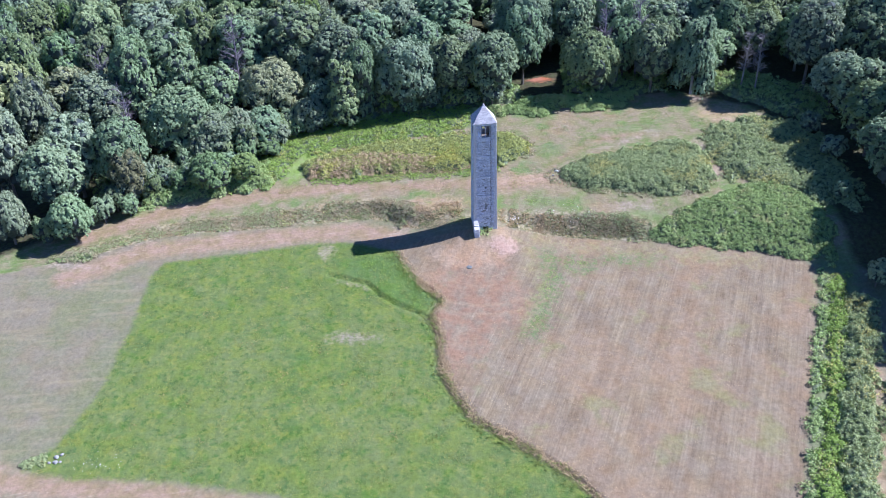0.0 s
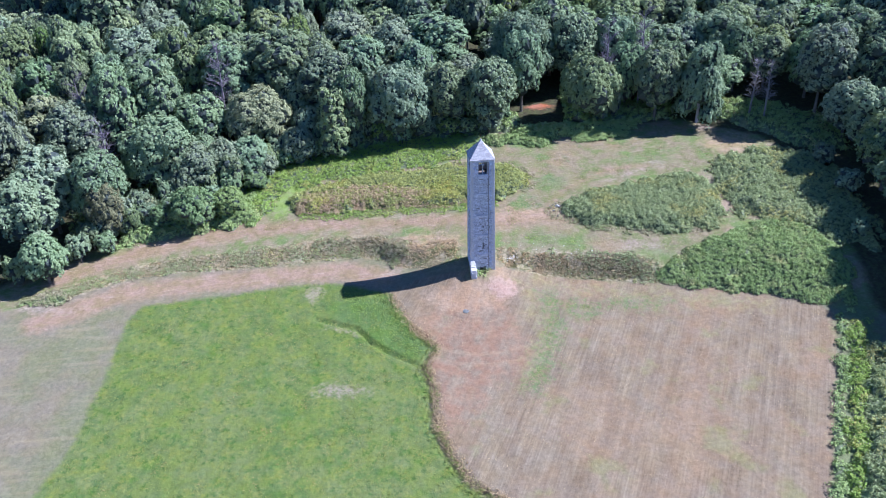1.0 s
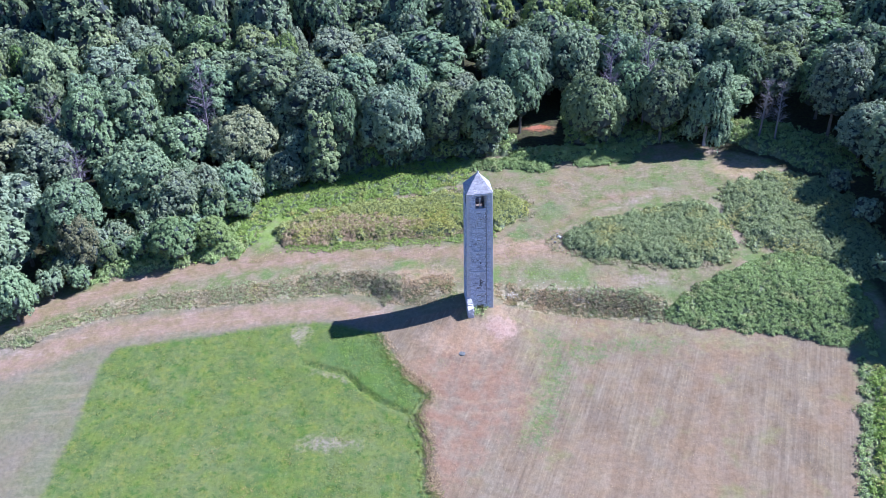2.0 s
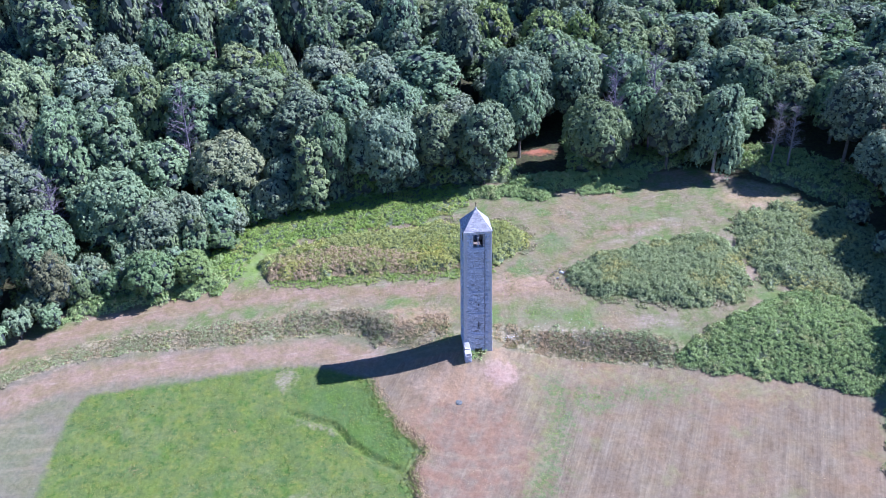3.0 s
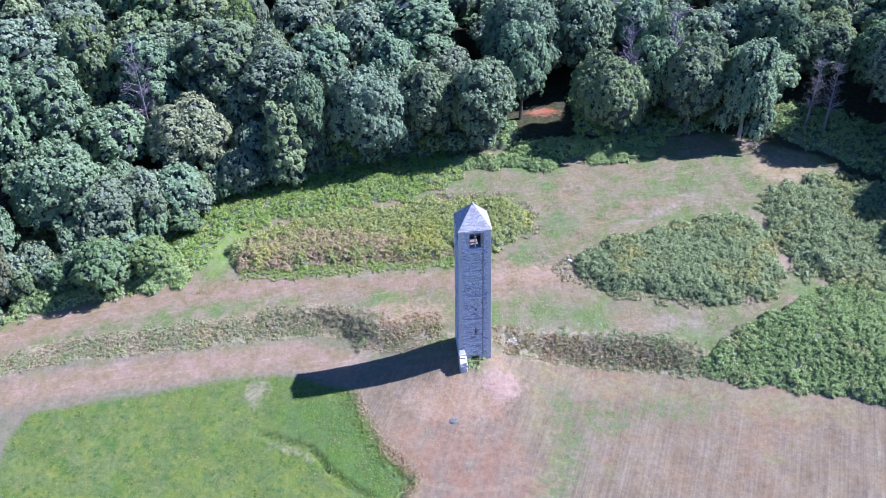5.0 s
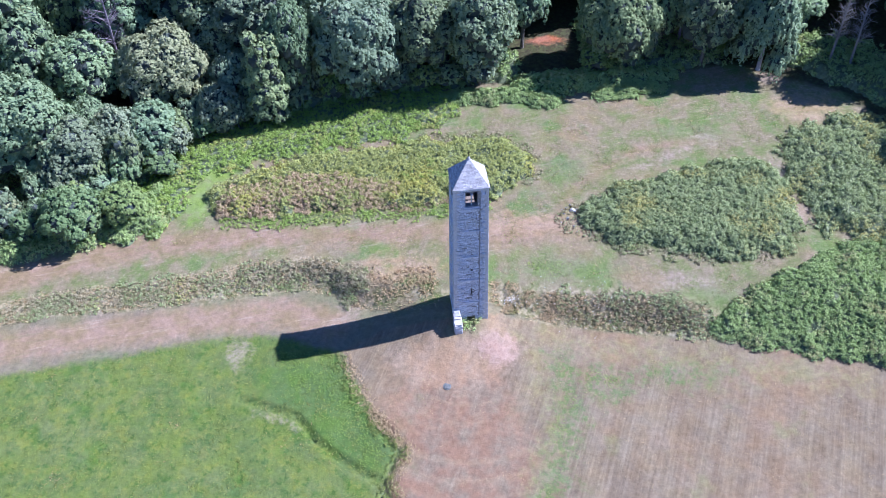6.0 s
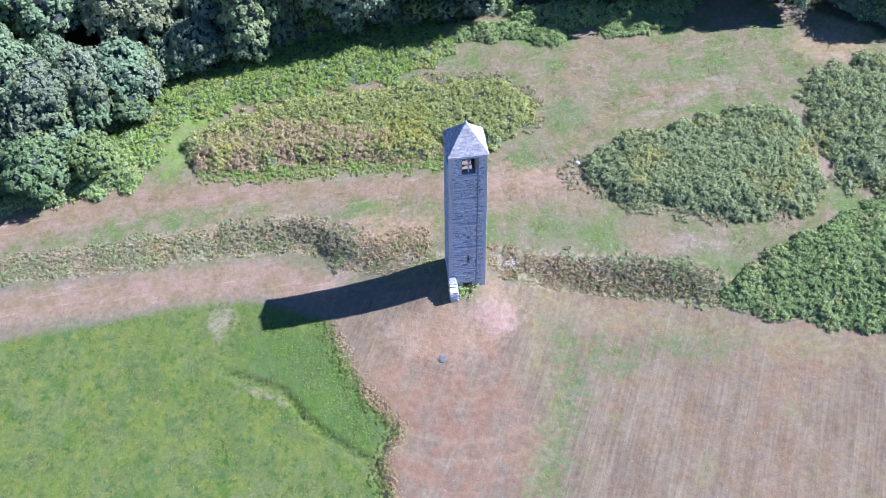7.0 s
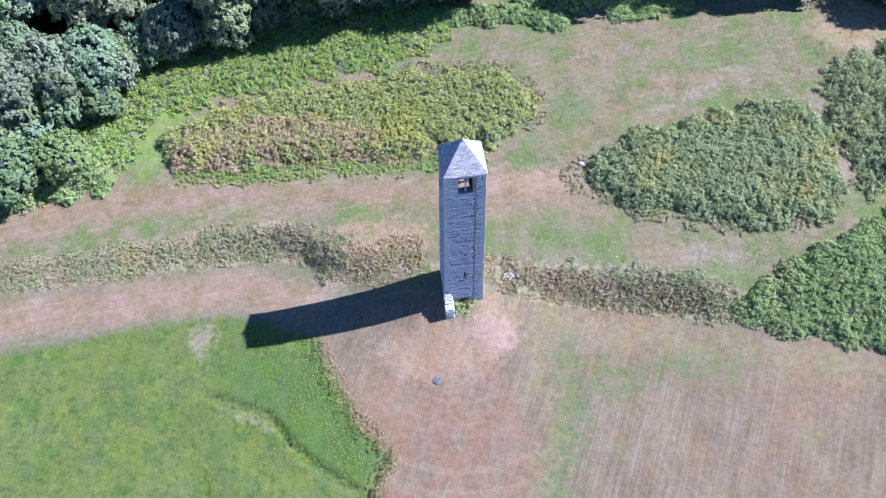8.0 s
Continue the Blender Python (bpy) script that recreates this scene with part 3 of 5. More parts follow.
def roof_slope(k, parent):
    """One slope of the low pyramid, laid with rows of split stone slabs over a bed."""
    rng = random.Random(60 + k)
    eave, rise = 1.66, 19.12 - TOP
    slant = math.hypot(eave, rise)
    tilt = math.atan2(rise, eave)
    pieces, s = [], 0.0

    def at(u, d, up):
        return (u, -eave + d * math.cos(tilt) - up * math.sin(tilt), TOP - 0.03 + d * math.sin(tilt) + up * math.cos(tilt))

    pieces.append(([at(-eave, -0.02, 0.0), at(eave, -0.02, 0.0), (0, 0, TOP - 0.03 + rise)], [(0, 1, 2)]))
    while s < slant - 0.10:
        step = rng.uniform(0.11, 0.17)
        w = eave * (1 - s / slant)
        u = -w
        while u < w - 0.02:
            u1 = min(u + rng.uniform(0.16, 0.46), w)
            d0, d1 = s - rng.uniform(0.0, 0.05), min(s + step + 0.04, slant)
            w1 = eave * (1 - d1 / slant)
            t = rng.uniform(0.025, 0.055)
            a0, b0 = u + 0.006, u1 - 0.006
            a1, b1 = max(a0, -w1), min(b0, w1)
            if b1 > a1:
                v = [at(a0, d0, 0.005), at(b0, d0, 0.005), at(b1, d1, 0.0), at(a1, d1, 0.0),
                     at(a0, d0, t), at(b0, d0, t), at(b1, d1, t * 0.4), at(a1, d1, t * 0.4)]
                pieces.append((v, [(4, 5, 6, 7), (0, 1, 5, 4), (1, 2, 6, 5), (3, 0, 4, 7)]))
            u = u1
        s += step
    v, f = joined(pieces)
    me = mesh_of("roof_slope", v, f, [M_SLATE])
    me.transform(Matrix.Rotation(k * math.pi / 2, 4, "Z"))
    return child("roof_slope", me, parent, "grey stone slabs laid in rows")


def window_shaft(k, parent):
    """The slim column with its block capital between the two lights."""
    p, z0 = [], 14.86
    y = -half(15.5) + 0.30
    p.append(tube([(0.07, y, z0), (0.07, y, z0 + 0.10), (0.07, y, z0 + 0.12), (0.07, y, z0 + 1.18)], [0.09, 0.09, 0.062, 0.058], 8))
    for s0, s1, zz in ((0.07, 0.16, z0 + 1.18), (0.10, 0.30, z0 + 1.28)):
        v = [(0.07 + a * s0, y + b * s1, zz) for a, b in ((-1, -1), (1, -1), (1, 1), (-1, 1))]
        v += [(0.07 + a * (s0 + 0.02), y + b * (s1 + 0.03), zz + 0.12) for a, b in ((-1, -1), (1, -1), (1, 1), (-1, 1))]
        p.append((v, [(0, 1, 5, 4), (1, 2, 6, 5), (2, 3, 7, 6), (3, 0, 4, 7), (4, 5, 6, 7), (3, 2, 1, 0)]))
    v, f = joined(p)
    me = mesh_of("shaft", v, f, [M_QUOIN])
    me.transform(Matrix.Rotation(k * math.pi / 2, 4, "Z"))
    return child("shaft", me, parent, "pale stone column with block capital")


def blind_arch(parent):
    """Traces of a walled-up arched window on the front."""
    pieces = []
    for i in range(9):
        a0, a1 = math.pi * i / 9, math.pi * (i + 1) / 9
        r0, r1 = 0.36, 0.50
        h = half(13.0)
        q = [(0.06 + r * math.cos(a), 13.05 + r * math.sin(a)) for r, a in ((r0, a0), (r1, a0), (r1, a1), (r0, a1))]
        v = [(u, -h + 0.1, z) for u, z in q] + [(u, -h - 0.012, z) for u, z in q]
        pieces.append((v, [(4, 5, 6, 7), (0, 1, 5, 4), (1, 2, 6, 5), (2, 3, 7, 6), (3, 0, 4, 7)]))
    for u in (-0.44, 0.42):
        for j in range(4):
            pieces.append(stone_block(u, u + 0.14, 12.2 + j * 0.21, 12.2 + j * 0.21 + 0.20, 0.0, 0.1))
    v, f = joined(pieces)
    return child("walled_up_arch", mesh_of("walled_up_arch", v, f, [M_QUOIN]), parent)


def make_tower():
    tower = tagged(new("bell_tower"), "tall square grey rubble-stone bell tower with pyramid slab roof", "tower")
    tower.matrix_world = pose(0, 0, 0, 0, -0.45, 8.5)
    for k in range(4):
        tower_wall(k, tower)
        stonework(k, tower)
        for z in STOREYS:
            band(k, z, tower)
        window_shaft(k, tower)
        roof_slope(k, tower)
    blind_arch(tower)
    bm = bmesh.new()
    bmesh.ops.create_cube(bm, size=1, matrix=Matrix.Translation((0, 0, 14.3)) @ Matrix.Diagonal((2.5, 2.5, 0.16, 1)))
    part("belfry_floor", bm, M_WOOD, tower, "weathered timber floor")
    bm = bmesh.new()
    bmesh.ops.create_cube(bm, size=1, matrix=Matrix.Translation((0, 0.2, 16.1)) @ Matrix.Diagonal((2.6, 0.14, 0.16, 1)))
    bmesh.ops.bevel(bm, geom=bm.edges[:], offset=0.015, segments=1, affect="EDGES")
    part("bell_beam", bm, M_WOOD, tower)
    # finial: a knob and a small iron cross
    v, f = joined([tube([(0, 0, 19.0), (0, 0, 19.10), (0, 0, 19.22), (0, 0, 19.30)], [0.16, 0.15, 0.10, 0.03], 8)])
    child("cap_stone", mesh_of("cap_stone", v, f, [M_SLATE]), tower)
    v, f = joined([tube([(0, 0, 19.2), (0, 0, 19.95)], [0.03, 0.02], 6), tube([(-0.16, 0, 19.72), (0.16, 0, 19.72)], [0.02, 0.02], 6)])
    child("iron_cross", mesh_of("iron_cross", v, f, [M_IRON]), tower, "small dark iron cross")
    make_quoins(tower)
    return tower


make_tower()


def make_stub():
    """Ragged stump of a vanished nave wall at the foot of the tower."""
    stub = tagged(new("wall_stump"), "pale ragged stump of masonry leaning on the tower foot", "ruin")
    stub.matrix_world = pose(0, 0, 0, 0, -0.45, 8.5)
    rng = random.Random(5)
    y = -0.1
    while y < 1.25:
        ly = rng.uniform(0.20, 0.28)
        top = 1.75 - 0.85 * max(y, 0) + rng.uniform(-0.08, 0.08)
        z = -1.4
        while z < top - 0.05:
            hz = min(rng.uniform(0.16, 0.26), top - z)
            x0, x1 = -1.80 + rng.uniform(-0.05, 0.05), -1.00 + rng.uniform(-0.07, 0.05) - 0.10 * max(z, 0)
            bm = bmesh.new()
            bmesh.ops.create_cube(bm, size=1)
            for v in bm.verts:
                side = v.co.y * ly * 1.05
                v.co = Vector(((x0 + x1) / 2 + v.co.x * (x1 - x0), -1.74 - y - ly / 2 + side, z + hz / 2 + v.co.z * hz * 1.04 + 0.85 * side))
                v.co += Vector((rng.uniform(-0.07, 0.07), rng.uniform(-0.09, 0.09), rng.uniform(-0.08, 0.08)))
            bmesh.ops.bevel(bm, geom=bm.edges[:], offset=0.03, segments=2, affect="EDGES", clamp_overlap=True)
            part("stone", bm, M_WHITE, stub)
            z += hz
        y += ly
    return stub


make_stub()


# ---- trees ----
SMALL_V, SMALL_F = ball(1)


def tree_trunk(rng, high, reach, lift, bark, stem=0.22):
    pieces = []
    lean = (rng.uniform(-0.5, 0.5), rng.uniform(-0.5, 0.5))
    spine = [(lean[0] * t * t, lean[1] * t * t, -0.6 + (high * 0.8 + 0.6) * t) for t in (0, 0.08, 0.3, 0.6, 1.0)]
    pieces.append(tube(spine, [stem * 1.5, stem, stem * 0.85, stem * 0.6, stem * 0.2], 7))
    for i in range(7):
        a, t = i * 2.4 + rng.uniform(-0.3, 0.3), rng.uniform(0.30, 0.75)
        z = lift + (high * 0.8 - lift) * t
        r = reach * rng.uniform(0.55, 0.8)
        p0 = (lean[0] * 0.3, lean[1] * 0.3, z * 0.8)
        p1 = (math.cos(a) * r * 0.5, math.sin(a) * r * 0.5, z + 0.6)
        p2 = (math.cos(a) * r, math.sin(a) * r, z + 1.5)
        pieces.append(tube([p0, p1, p2], [stem * 0.5, stem * 0.3, stem * 0.1], 5))
    return joined(pieces)


def make_tree(name, seed, radius, high, lift, count, leaf, bark, lobes=18, size=0.42, shape="round", tuft=0.38, label="", group="trees of the wood"):
    """A tree at the origin: tapered trunk and limbs, and a crown of leaf sprays gathered in uneven lobes."""
    rng = np.random.default_rng(seed)
    rnd = random.Random(seed)
    ob = tagged(new(name), label, "tree", group)
    v, f = tree_trunk(rnd, high, radius, lift, bark, 0.05 * radius + 0.05)
    child("trunk", mesh_of("trunk", v, f, [bark]), ob)
    mid, hz = (high + lift) / 2, (high - lift) / 2
    cen, rad = [], []
    for i in range(lobes):
        t = (i + 0.5) / lobes
        el = math.asin(max(-1, min(1, -0.95 + 1.9 * t)))
        az = i * 2.39996 + rnd.uniform(-0.35, 0.35)
        k = rnd.uniform(0.52, 0.66)
        if shape == "weeping":
            q = (math.cos(az) * radius * (0.66 - 0.42 * t), math.sin(az) * radius * (0.66 - 0.42 * t), mid + hz * (2 * t - 1) * 0.86)
            r = radius * rnd.uniform(0.24, 0.36)
        elif shape == "column":
            q = (math.cos(az) * radius * 0.42, math.sin(az) * radius * 0.42, mid + hz * (2 * t - 1) * 0.85)
            r = radius * rnd.uniform(0.34, 0.52) * (1.2 - 0.5 * t)
        else:
            q = (math.cos(az) * math.cos(el) * radius * k, math.sin(az) * math.cos(el) * radius * k, mid + math.sin(el) * hz * k)
            r = min(radius, hz * 1.2) * rnd.uniform(0.30, 0.42)
        cen.append(q)
        rad.append(r)
    cen.append((0, 0, mid + (hz - radius) * 0.3))
    rad.append(radius * 0.66)
    cen.append((0, 0, mid - (hz - radius) * 0.5))
    rad.append(radius * 0.70)
    cen, rad = np.array(cen), np.array(rad)
    # twig-end clumps over the outside of the lobes, each a small tuft of sprays
    per = 11
    want = count // per
    share = rad ** 2 / (rad ** 2).sum()
    pick = rng.choice(len(rad), want * 4, p=share)
    way = rng.normal(0, 1, (want * 4, 3))
    way[:, 2] = np.where(way[:, 2] < -0.3, np.abs(way[:, 2]) * 0.6, way[:, 2])
    way /= np.linalg.norm(way, axis=1)[:, None]
    tip = cen[pick] + way * (rad[pick] * rng.uniform(0.84, 1.06, want * 4))[:, None]
    deep = np.full(len(tip), 1e9)
    for c, r in zip(cen, rad):
        deep = np.minimum(deep, np.linalg.norm(tip - c, axis=1) / r)
    keep = np.nonzero(deep > 0.80)[0][:want]
    tip, way = tip[keep], way[keep]
    per = count // len(tip)
    girth = tuft * rng.uniform(0.65, 1.35, len(tip))
    rise = np.full(len(tip), 1.45 if shape == "column" else 1.3)
    if shape == "weeping":
        rise = rng.uniform(2.5, 6.5, len(tip)) * np.where(np.hypot(tip[:, 0], tip[:, 1]) > radius * 0.4, 1.0, 0.6)
        girth *= 0.5
        tip[:, 2] -= girth * rise * 0.8
    out = rng.normal(0, 1, (len(tip), per, 3)) + (way * 0.9 + np.array((0, 0, 0.7)))[:, None]
    out /= np.linalg.norm(out, axis=2)[:, :, None]
    swell = rng.uniform(0.70, 1.12, (len(tip), per))[:, :, None]
    stretch = np.stack([girth, girth, girth * rise], 1)[:, None]
    pos = (tip[:, None] + out * swell * stretch).reshape(-1, 3)
    nor = (out * 0.65 + way[:, None] * 0.5).reshape(-1, 3)
    lv = sprays(rng, pos, nor, size, 0.30, 0.85, 2.5 if shape == "weeping" else 0.0)
    # balls fill the lobes; their dark green paints shade into the leaf gaps
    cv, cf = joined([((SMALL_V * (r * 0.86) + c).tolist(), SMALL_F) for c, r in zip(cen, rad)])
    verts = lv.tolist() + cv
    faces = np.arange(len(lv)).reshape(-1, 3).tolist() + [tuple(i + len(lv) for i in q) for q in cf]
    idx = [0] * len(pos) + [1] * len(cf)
    child("crown", mesh_of("crown", verts, faces, [leaf, M_CORE_SHADE], idx), ob)
    return ob


def make_bare(seed, high, spread, mat, label):
    """A dead tree: trunk, limbs and fine bare twigs."""
    rnd = random.Random(seed)
    ob = tagged(new("dead_tree"), label, "tree", "bare trees of the wood")
    v, f = tube([(0, 0, -0.5), (0.1, 0, high * 0.4), (0.2, 0.1, high * 0.75), (0.3, 0.1, high)], [0.2, 0.16, 0.09, 0.02], 7)
    child("trunk", mesh_of("trunk", v, f, [mat]), ob)
    pieces = []
    for i in range(34):
        a, t = i * 2.4, rnd.uniform(0.35, 0.97)
        z = high * t
        ln = spread * (1.15 - t * 0.7) * rnd.uniform(0.6, 1.1)
        d = Vector((math.cos(a), math.sin(a), rnd.uniform(0.4, 1.1))).normalized()
        p0, p1 = Vector((0.2 * t, 0.05, z)), Vector((0.2 * t, 0.05, z)) + d * ln
        pieces.append(tube([tuple(p0), tuple((p0 + p1) / 2 + Vector((0, 0, 0.15))), tuple(p1)], [0.055, 0.035, 0.012], 4))
        for j in range(9):
            s = p0.lerp(p1, rnd.uniform(0.3, 1.0))
            e = s + Vector((rnd.uniform(-1, 1), rnd.uniform(-1, 1), rnd.uniform(-0.2, 1))).normalized() * rnd.uniform(0.5, 1.3)
            pieces.append(tube([tuple(s), tuple(e)], [0.02, 0.008], 3))
    v, f = joined(pieces)
    child("twig_crown", mesh_of("twig_crown", v, f, [mat]), ob)
    return ob


def stand(x, y, scale=1.0, tall=1.0, turn=0.0):
    return Matrix.Translation((x, y, height(x, y) - 0.05)) @ Matrix.Rotation(turn, 4, "Z") @ Matrix.Diagonal((scale, scale, tall, 1))


L_COOL = "broad-crowned chestnut tree with cool dark green leaves"
L_OAK = "spreading oak tree with dense mid-green crown"
L_OLIVE = "rounded hornbeam tree with olive-green leaves"
L_LIGHT = "light green young tree with airy crown"
L_RUSSET = "sparse tree with dry russet and green leaves"
# kinds: name, seed, leaf material, lobes, leaf size, label
KINDS = (
    ("oak_tree", 1, M_OAK, 26, 0.36, L_OAK),
    ("chestnut_tree", 2, M_COOL, 22, 0.36, L_COOL),
    ("chestnut_tree", 3, M_COOL, 30, 0.33, L_COOL),
    ("hornbeam_tree", 4, M_OLIVE, 24, 0.34, L_OLIVE),
    ("oak_tree", 5, M_OAK, 18, 0.38, L_OAK),
    ("ash_tree", 6, M_BIRCH, 22, 0.33, "slender ash tree with grey-green feathery leaves"),
    ("young_tree", 7, M_BRIGHT, 24, 0.34, L_LIGHT),
    ("russet_tree", 9, M_RUSSET, 22, 0.34, L_RUSSET),
)
# size classes: crown radius, height, underside, leaves
SIZES = {"shrub": (2.4, 5.0, 0.1, 2400), "bush": (4.0, 6.4, 0.1, 8000), "tree": (4.6, 14.0, 1.0, 9000), "tall": (4.8, 19.5, 2.4, 9500), "wide": (6.4, 12.8, 0.6, 18000), "far": (4.6, 14.0, 3.0, 3100), "far_tall": (4.8, 19.5, 6.0, 3400)}
PROTO = {}
planted = []


def plant(kind, x, y, radius, high, turn=None):
    size = "shrub" if high < 7.6 else "tall" if high > 16.6 else "tree"
    if size == "shrub" and radius > 3.1:
        size = "bush"
    if radius > 5.5 and size == "tree" and y < 54:
        size = "wide"
    if y > 54 and size not in ("shrub", "bush"):
        size = "far_tall" if size == "tall" else "far"
    R, H, lift, count = SIZES[size]
    turn = (x * 1.7 + y * 2.3) % 6.28 if turn is None else turn
    m = stand(x, y, radius / R, high / H, turn)
    if (kind, size) not in PROTO:
        name, seed, leaf, lobes, spray, label = KINDS[kind]
        if size in ("shrub", "bush"):
            name, label = "shrub", label.replace("tree", "shrub").replace("broad-crowned", "low bushy").replace("spreading", "low").replace("slender", "low")
            lobes = lobes // 2
        big = 1.25 if size[:3] == "far" else 0.72 if size in ("shrub", "bush") else 0.9
        PROTO[kind, size] = make_tree(name, seed + len(size), R, H, lift, count, leaf, M_BARK, lobes, spray * big, tuft=0.28 if size in ("shrub", "bush") else 0.36 if size[:3] != "far" else 0.5, label=label,
                                      group="shrubs of the wood's edge" if size in ("shrub", "bush") else "trees of the wood")
        PROTO[kind, size].matrix_world = m
    else:
        copy_thing(PROTO[kind, size], m)
    planted.append((x, y, radius))


# trees along the clearing, some added for shade: kind, x, y, crown radius, height
for row in ((1, -14.7, 34.3, 6.3, 13.6), (2, -6.5, 36.5, 4.7, 13.9), (0, 1.1, 36.2, 4.8, 14.6), (3, -38.8, 32.0, 6.3, 12.2),
            (2, -48.7, 30.2, 4.8, 13.2), (5, -31.4, 28.0, 3.6, 6.2), (1, -38.7, 23.8, 4.4, 6.8), (1, -52.0, 19.5, 6.8, 12.5),
            (5, -46.2, 18.2, 4.2, 10.0), (0, 18.9, 38.6, 5.6, 12.2), (2, 30.2, 38.5, 4.2, 14.2), (4, -62.5, -3.0, 3.8, 7.4),
            (7, -56.7, 6.5, 3.0, 10.5), (6, -44.3, 10.0, 4.0, 6.4), (6, -39.6, 12.4, 3.2, 4.8), (0, -58.5, 9.5, 4.4, 14.0),
            # those of 19 m and more are added, mostly out of view, for shade
            (0, -67, 3.5, 4.6, 13.5), (1, -66, 9, 4.8, 15.5), (2, 57, 36.5, 4.8, 19), (1, 62, 42, 5.0, 19.5), (2, 66, 36.5, 5.0, 19.5), (1, 73, 38, 5.2, 25), (2, 75, 45, 5.4, 26), (1, 74, 53, 5.4, 26), (2, 79, 61, 5.6, 26), (1, -42.5, 22, 3.4, 7.2), (5, -46.5, 24.5, 3.4, 7.4), (2, -30.5, 32.5, 3.4, 7.5), (1, -33, 37, 4.0, 11.0), (2, -72, -3.5, 3.8, 7.5), (1, 59.6, -15.5, 3.9, 9.6), (2, 60.0, -8.0, 4.2, 11.4),
            (1, 60.2, -0.5, 4.4, 12.4), (2, 60.8, 7.2, 4.8, 12.8), (0, 60.6, 15.0, 4.8, 12.8), (1, 60.8, 22.6, 4.6, 12.4), (2, 59.4, 29.5, 4.2, 11.6)):
    plant(*row)
# crowns of the second rows: x, y, radius
ROWS = ((7, 51, 6.8), (26, 68, 5.4), (12, 70, 4.5), (39, 69, 3.9), (44, 54, 4.9), (53, 54, 4.5), (59, 70, 5.9), (58, 45, 4.2),
        (56, 77, 4.1), (-9, 52, 6.4), (-17, 51, 5.5), (-26, 53, 5.5), (-25, 71, 5.1), (-16, 69, 4.5), (-6, 72, 5.6), (2, 72, 4.5),
        (-27, 37, 5.4), (-36, 41, 5.6), (-41, 54, 5.1), (-50, 54, 5.6), (-58, 65, 5.5), (-60, 50, 6.0), (-62, 39, 5.6), (-75, 59, 5.9))
for i, (x, y, r) in enumerate(ROWS):
    plant((1, 0, 6, 2, 1, 3, 4, 0, 2, 1, 2, 5, 1)[i % 13], x, y, r, min(21, max(11.5, 16 - 0.085 * x)) * (0.95 + 0.1 * ((i * 7) % 5) / 4))
planted.append((-60.1, 17.3, 2.6))
rnd = random.Random(12)
xy = np.array([(rnd.uniform(-125, 125), rnd.uniform(-30, 122)) for _ in range(13000)])
ok = inside(WOOD, xy[:, 0], xy[:, 1]) > 3.2
for (x, y), good in zip(xy, ok):
    if not good or (7 < x < 14.5 and y < 48) or (8 < x < 24 and 42.5 < y < 50) or (41 < x < 55.5 and y < 44) or (x > 44 and y < 27 and x < 57 + 0.1 * max(0, -y - 8) * 4) or abs(x) > (80 if x < 0 else 72) + 0.28 * y:
        continue
    r = rnd.uniform(3.2, 5.2)
    if any((x - px) ** 2 + (y - py) ** 2 < (0.68 * (r + pr)) ** 2 for px, py, pr in planted):
        continue
    tall = min(21, max(10.5, 16 - 0.085 * x)) * rnd.uniform(0.86, 1.1)
    # heights past x 63, largely out of view, are set for the shade they cast
    if x > 63 and y < 62:
        tall = rnd.uniform(11.5, 12.5) if 22 < y < 33 else rnd.uniform(16.8, 18.5)
    edge = float(inside(WOOD, np.array([x]), np.array([y]))[0])
    plant(rnd.choice((0, 0, 0, 1, 1, 1, 1, 2, 2, 2, 2, 3, 3, 4, 4, 4, 5, 5, 6, 0) if edge > 8 else (0, 1, 2, 2, 3, 4, 5)), float(x), float(y), r, tall * min(1.0, 0.72 + 0.03 * edge))

EDGE = [(-60, 3.5), (-55, 7), (-49, 11.5), (-43, 15), (-38, 19), (-34.5, 25.5), (-27, 29), (-19, 31.5), (-11, 33.5), (-3, 35), (5, 36), (15.5, 36), (24, 37), (46.5, 34)]
for (ax, ay), (bx, by) in zip(EDGE, EDGE[1:]):
    if bx - ax > 10:
        continue
    for t, back in ((0.1, 0.3), (0.6, 0.3), (0.35, 3.0), (0.85, 3.0)):
        x, y = ax + (bx - ax) * t + rnd.uniform(-0.8, 0.8), ay + (by - ay) * t + back + rnd.uniform(-0.6, 0.9)
        plant(rnd.choice((1, 5, 2, 6, 4)), x, y, rnd.uniform(1.8, 2.8), rnd.uniform(3.6, 5.5) + back * 0.6)
for x, y, r, h in ((-59.6, 1.6, 2.4, 4.8), (-56.2, 3.4, 2.0, 4.0), (-66.8, -3.0, 2.4, 4.6), (-53.4, 8.2, 2.4, 5.2), (-49.6, 9.4, 2.2, 4.6), (52.5, -14, 2.2, 4.2), (54.5, -23, 2.4, 4.6), (50.5, -33, 2.0, 3.6), (49.5, -43, 2.6, 4.6), (57, -33, 2.8, 6.0), (53, 3, 1.8, 3.4), (55, 14, 2.2, 4.4), (54, 22, 2.0, 4.0)):
    plant(5 if x > 53 else 4, x, y, r, h)

birch = make_tree("birch_tree", 31, 4.8, 14.2, 0.4, 16000, M_BIRCH, M_PALEBARK, 22, 0.30, "weeping", 0.5,
                  "tall weeping birch with pale trunk and hanging twigs", "trees of the clearing")
birch.matrix_world = stand(37.4, 37.2)
ivy = make_tree("ivy_tree", 32, 2.8, 13.0, 0.4, 7000, M_BRIGHT, M_BARK, 26, 0.27, "column", 0.32,
                "narrow tree overgrown with bright green climbing ivy", "trees of the clearing")
ivy.matrix_world = stand(-25.2, 28.6)
dead = make_bare(41, 13.5, 3.4, M_DEAD, "leafless grey-violet dead tree among green crowns")
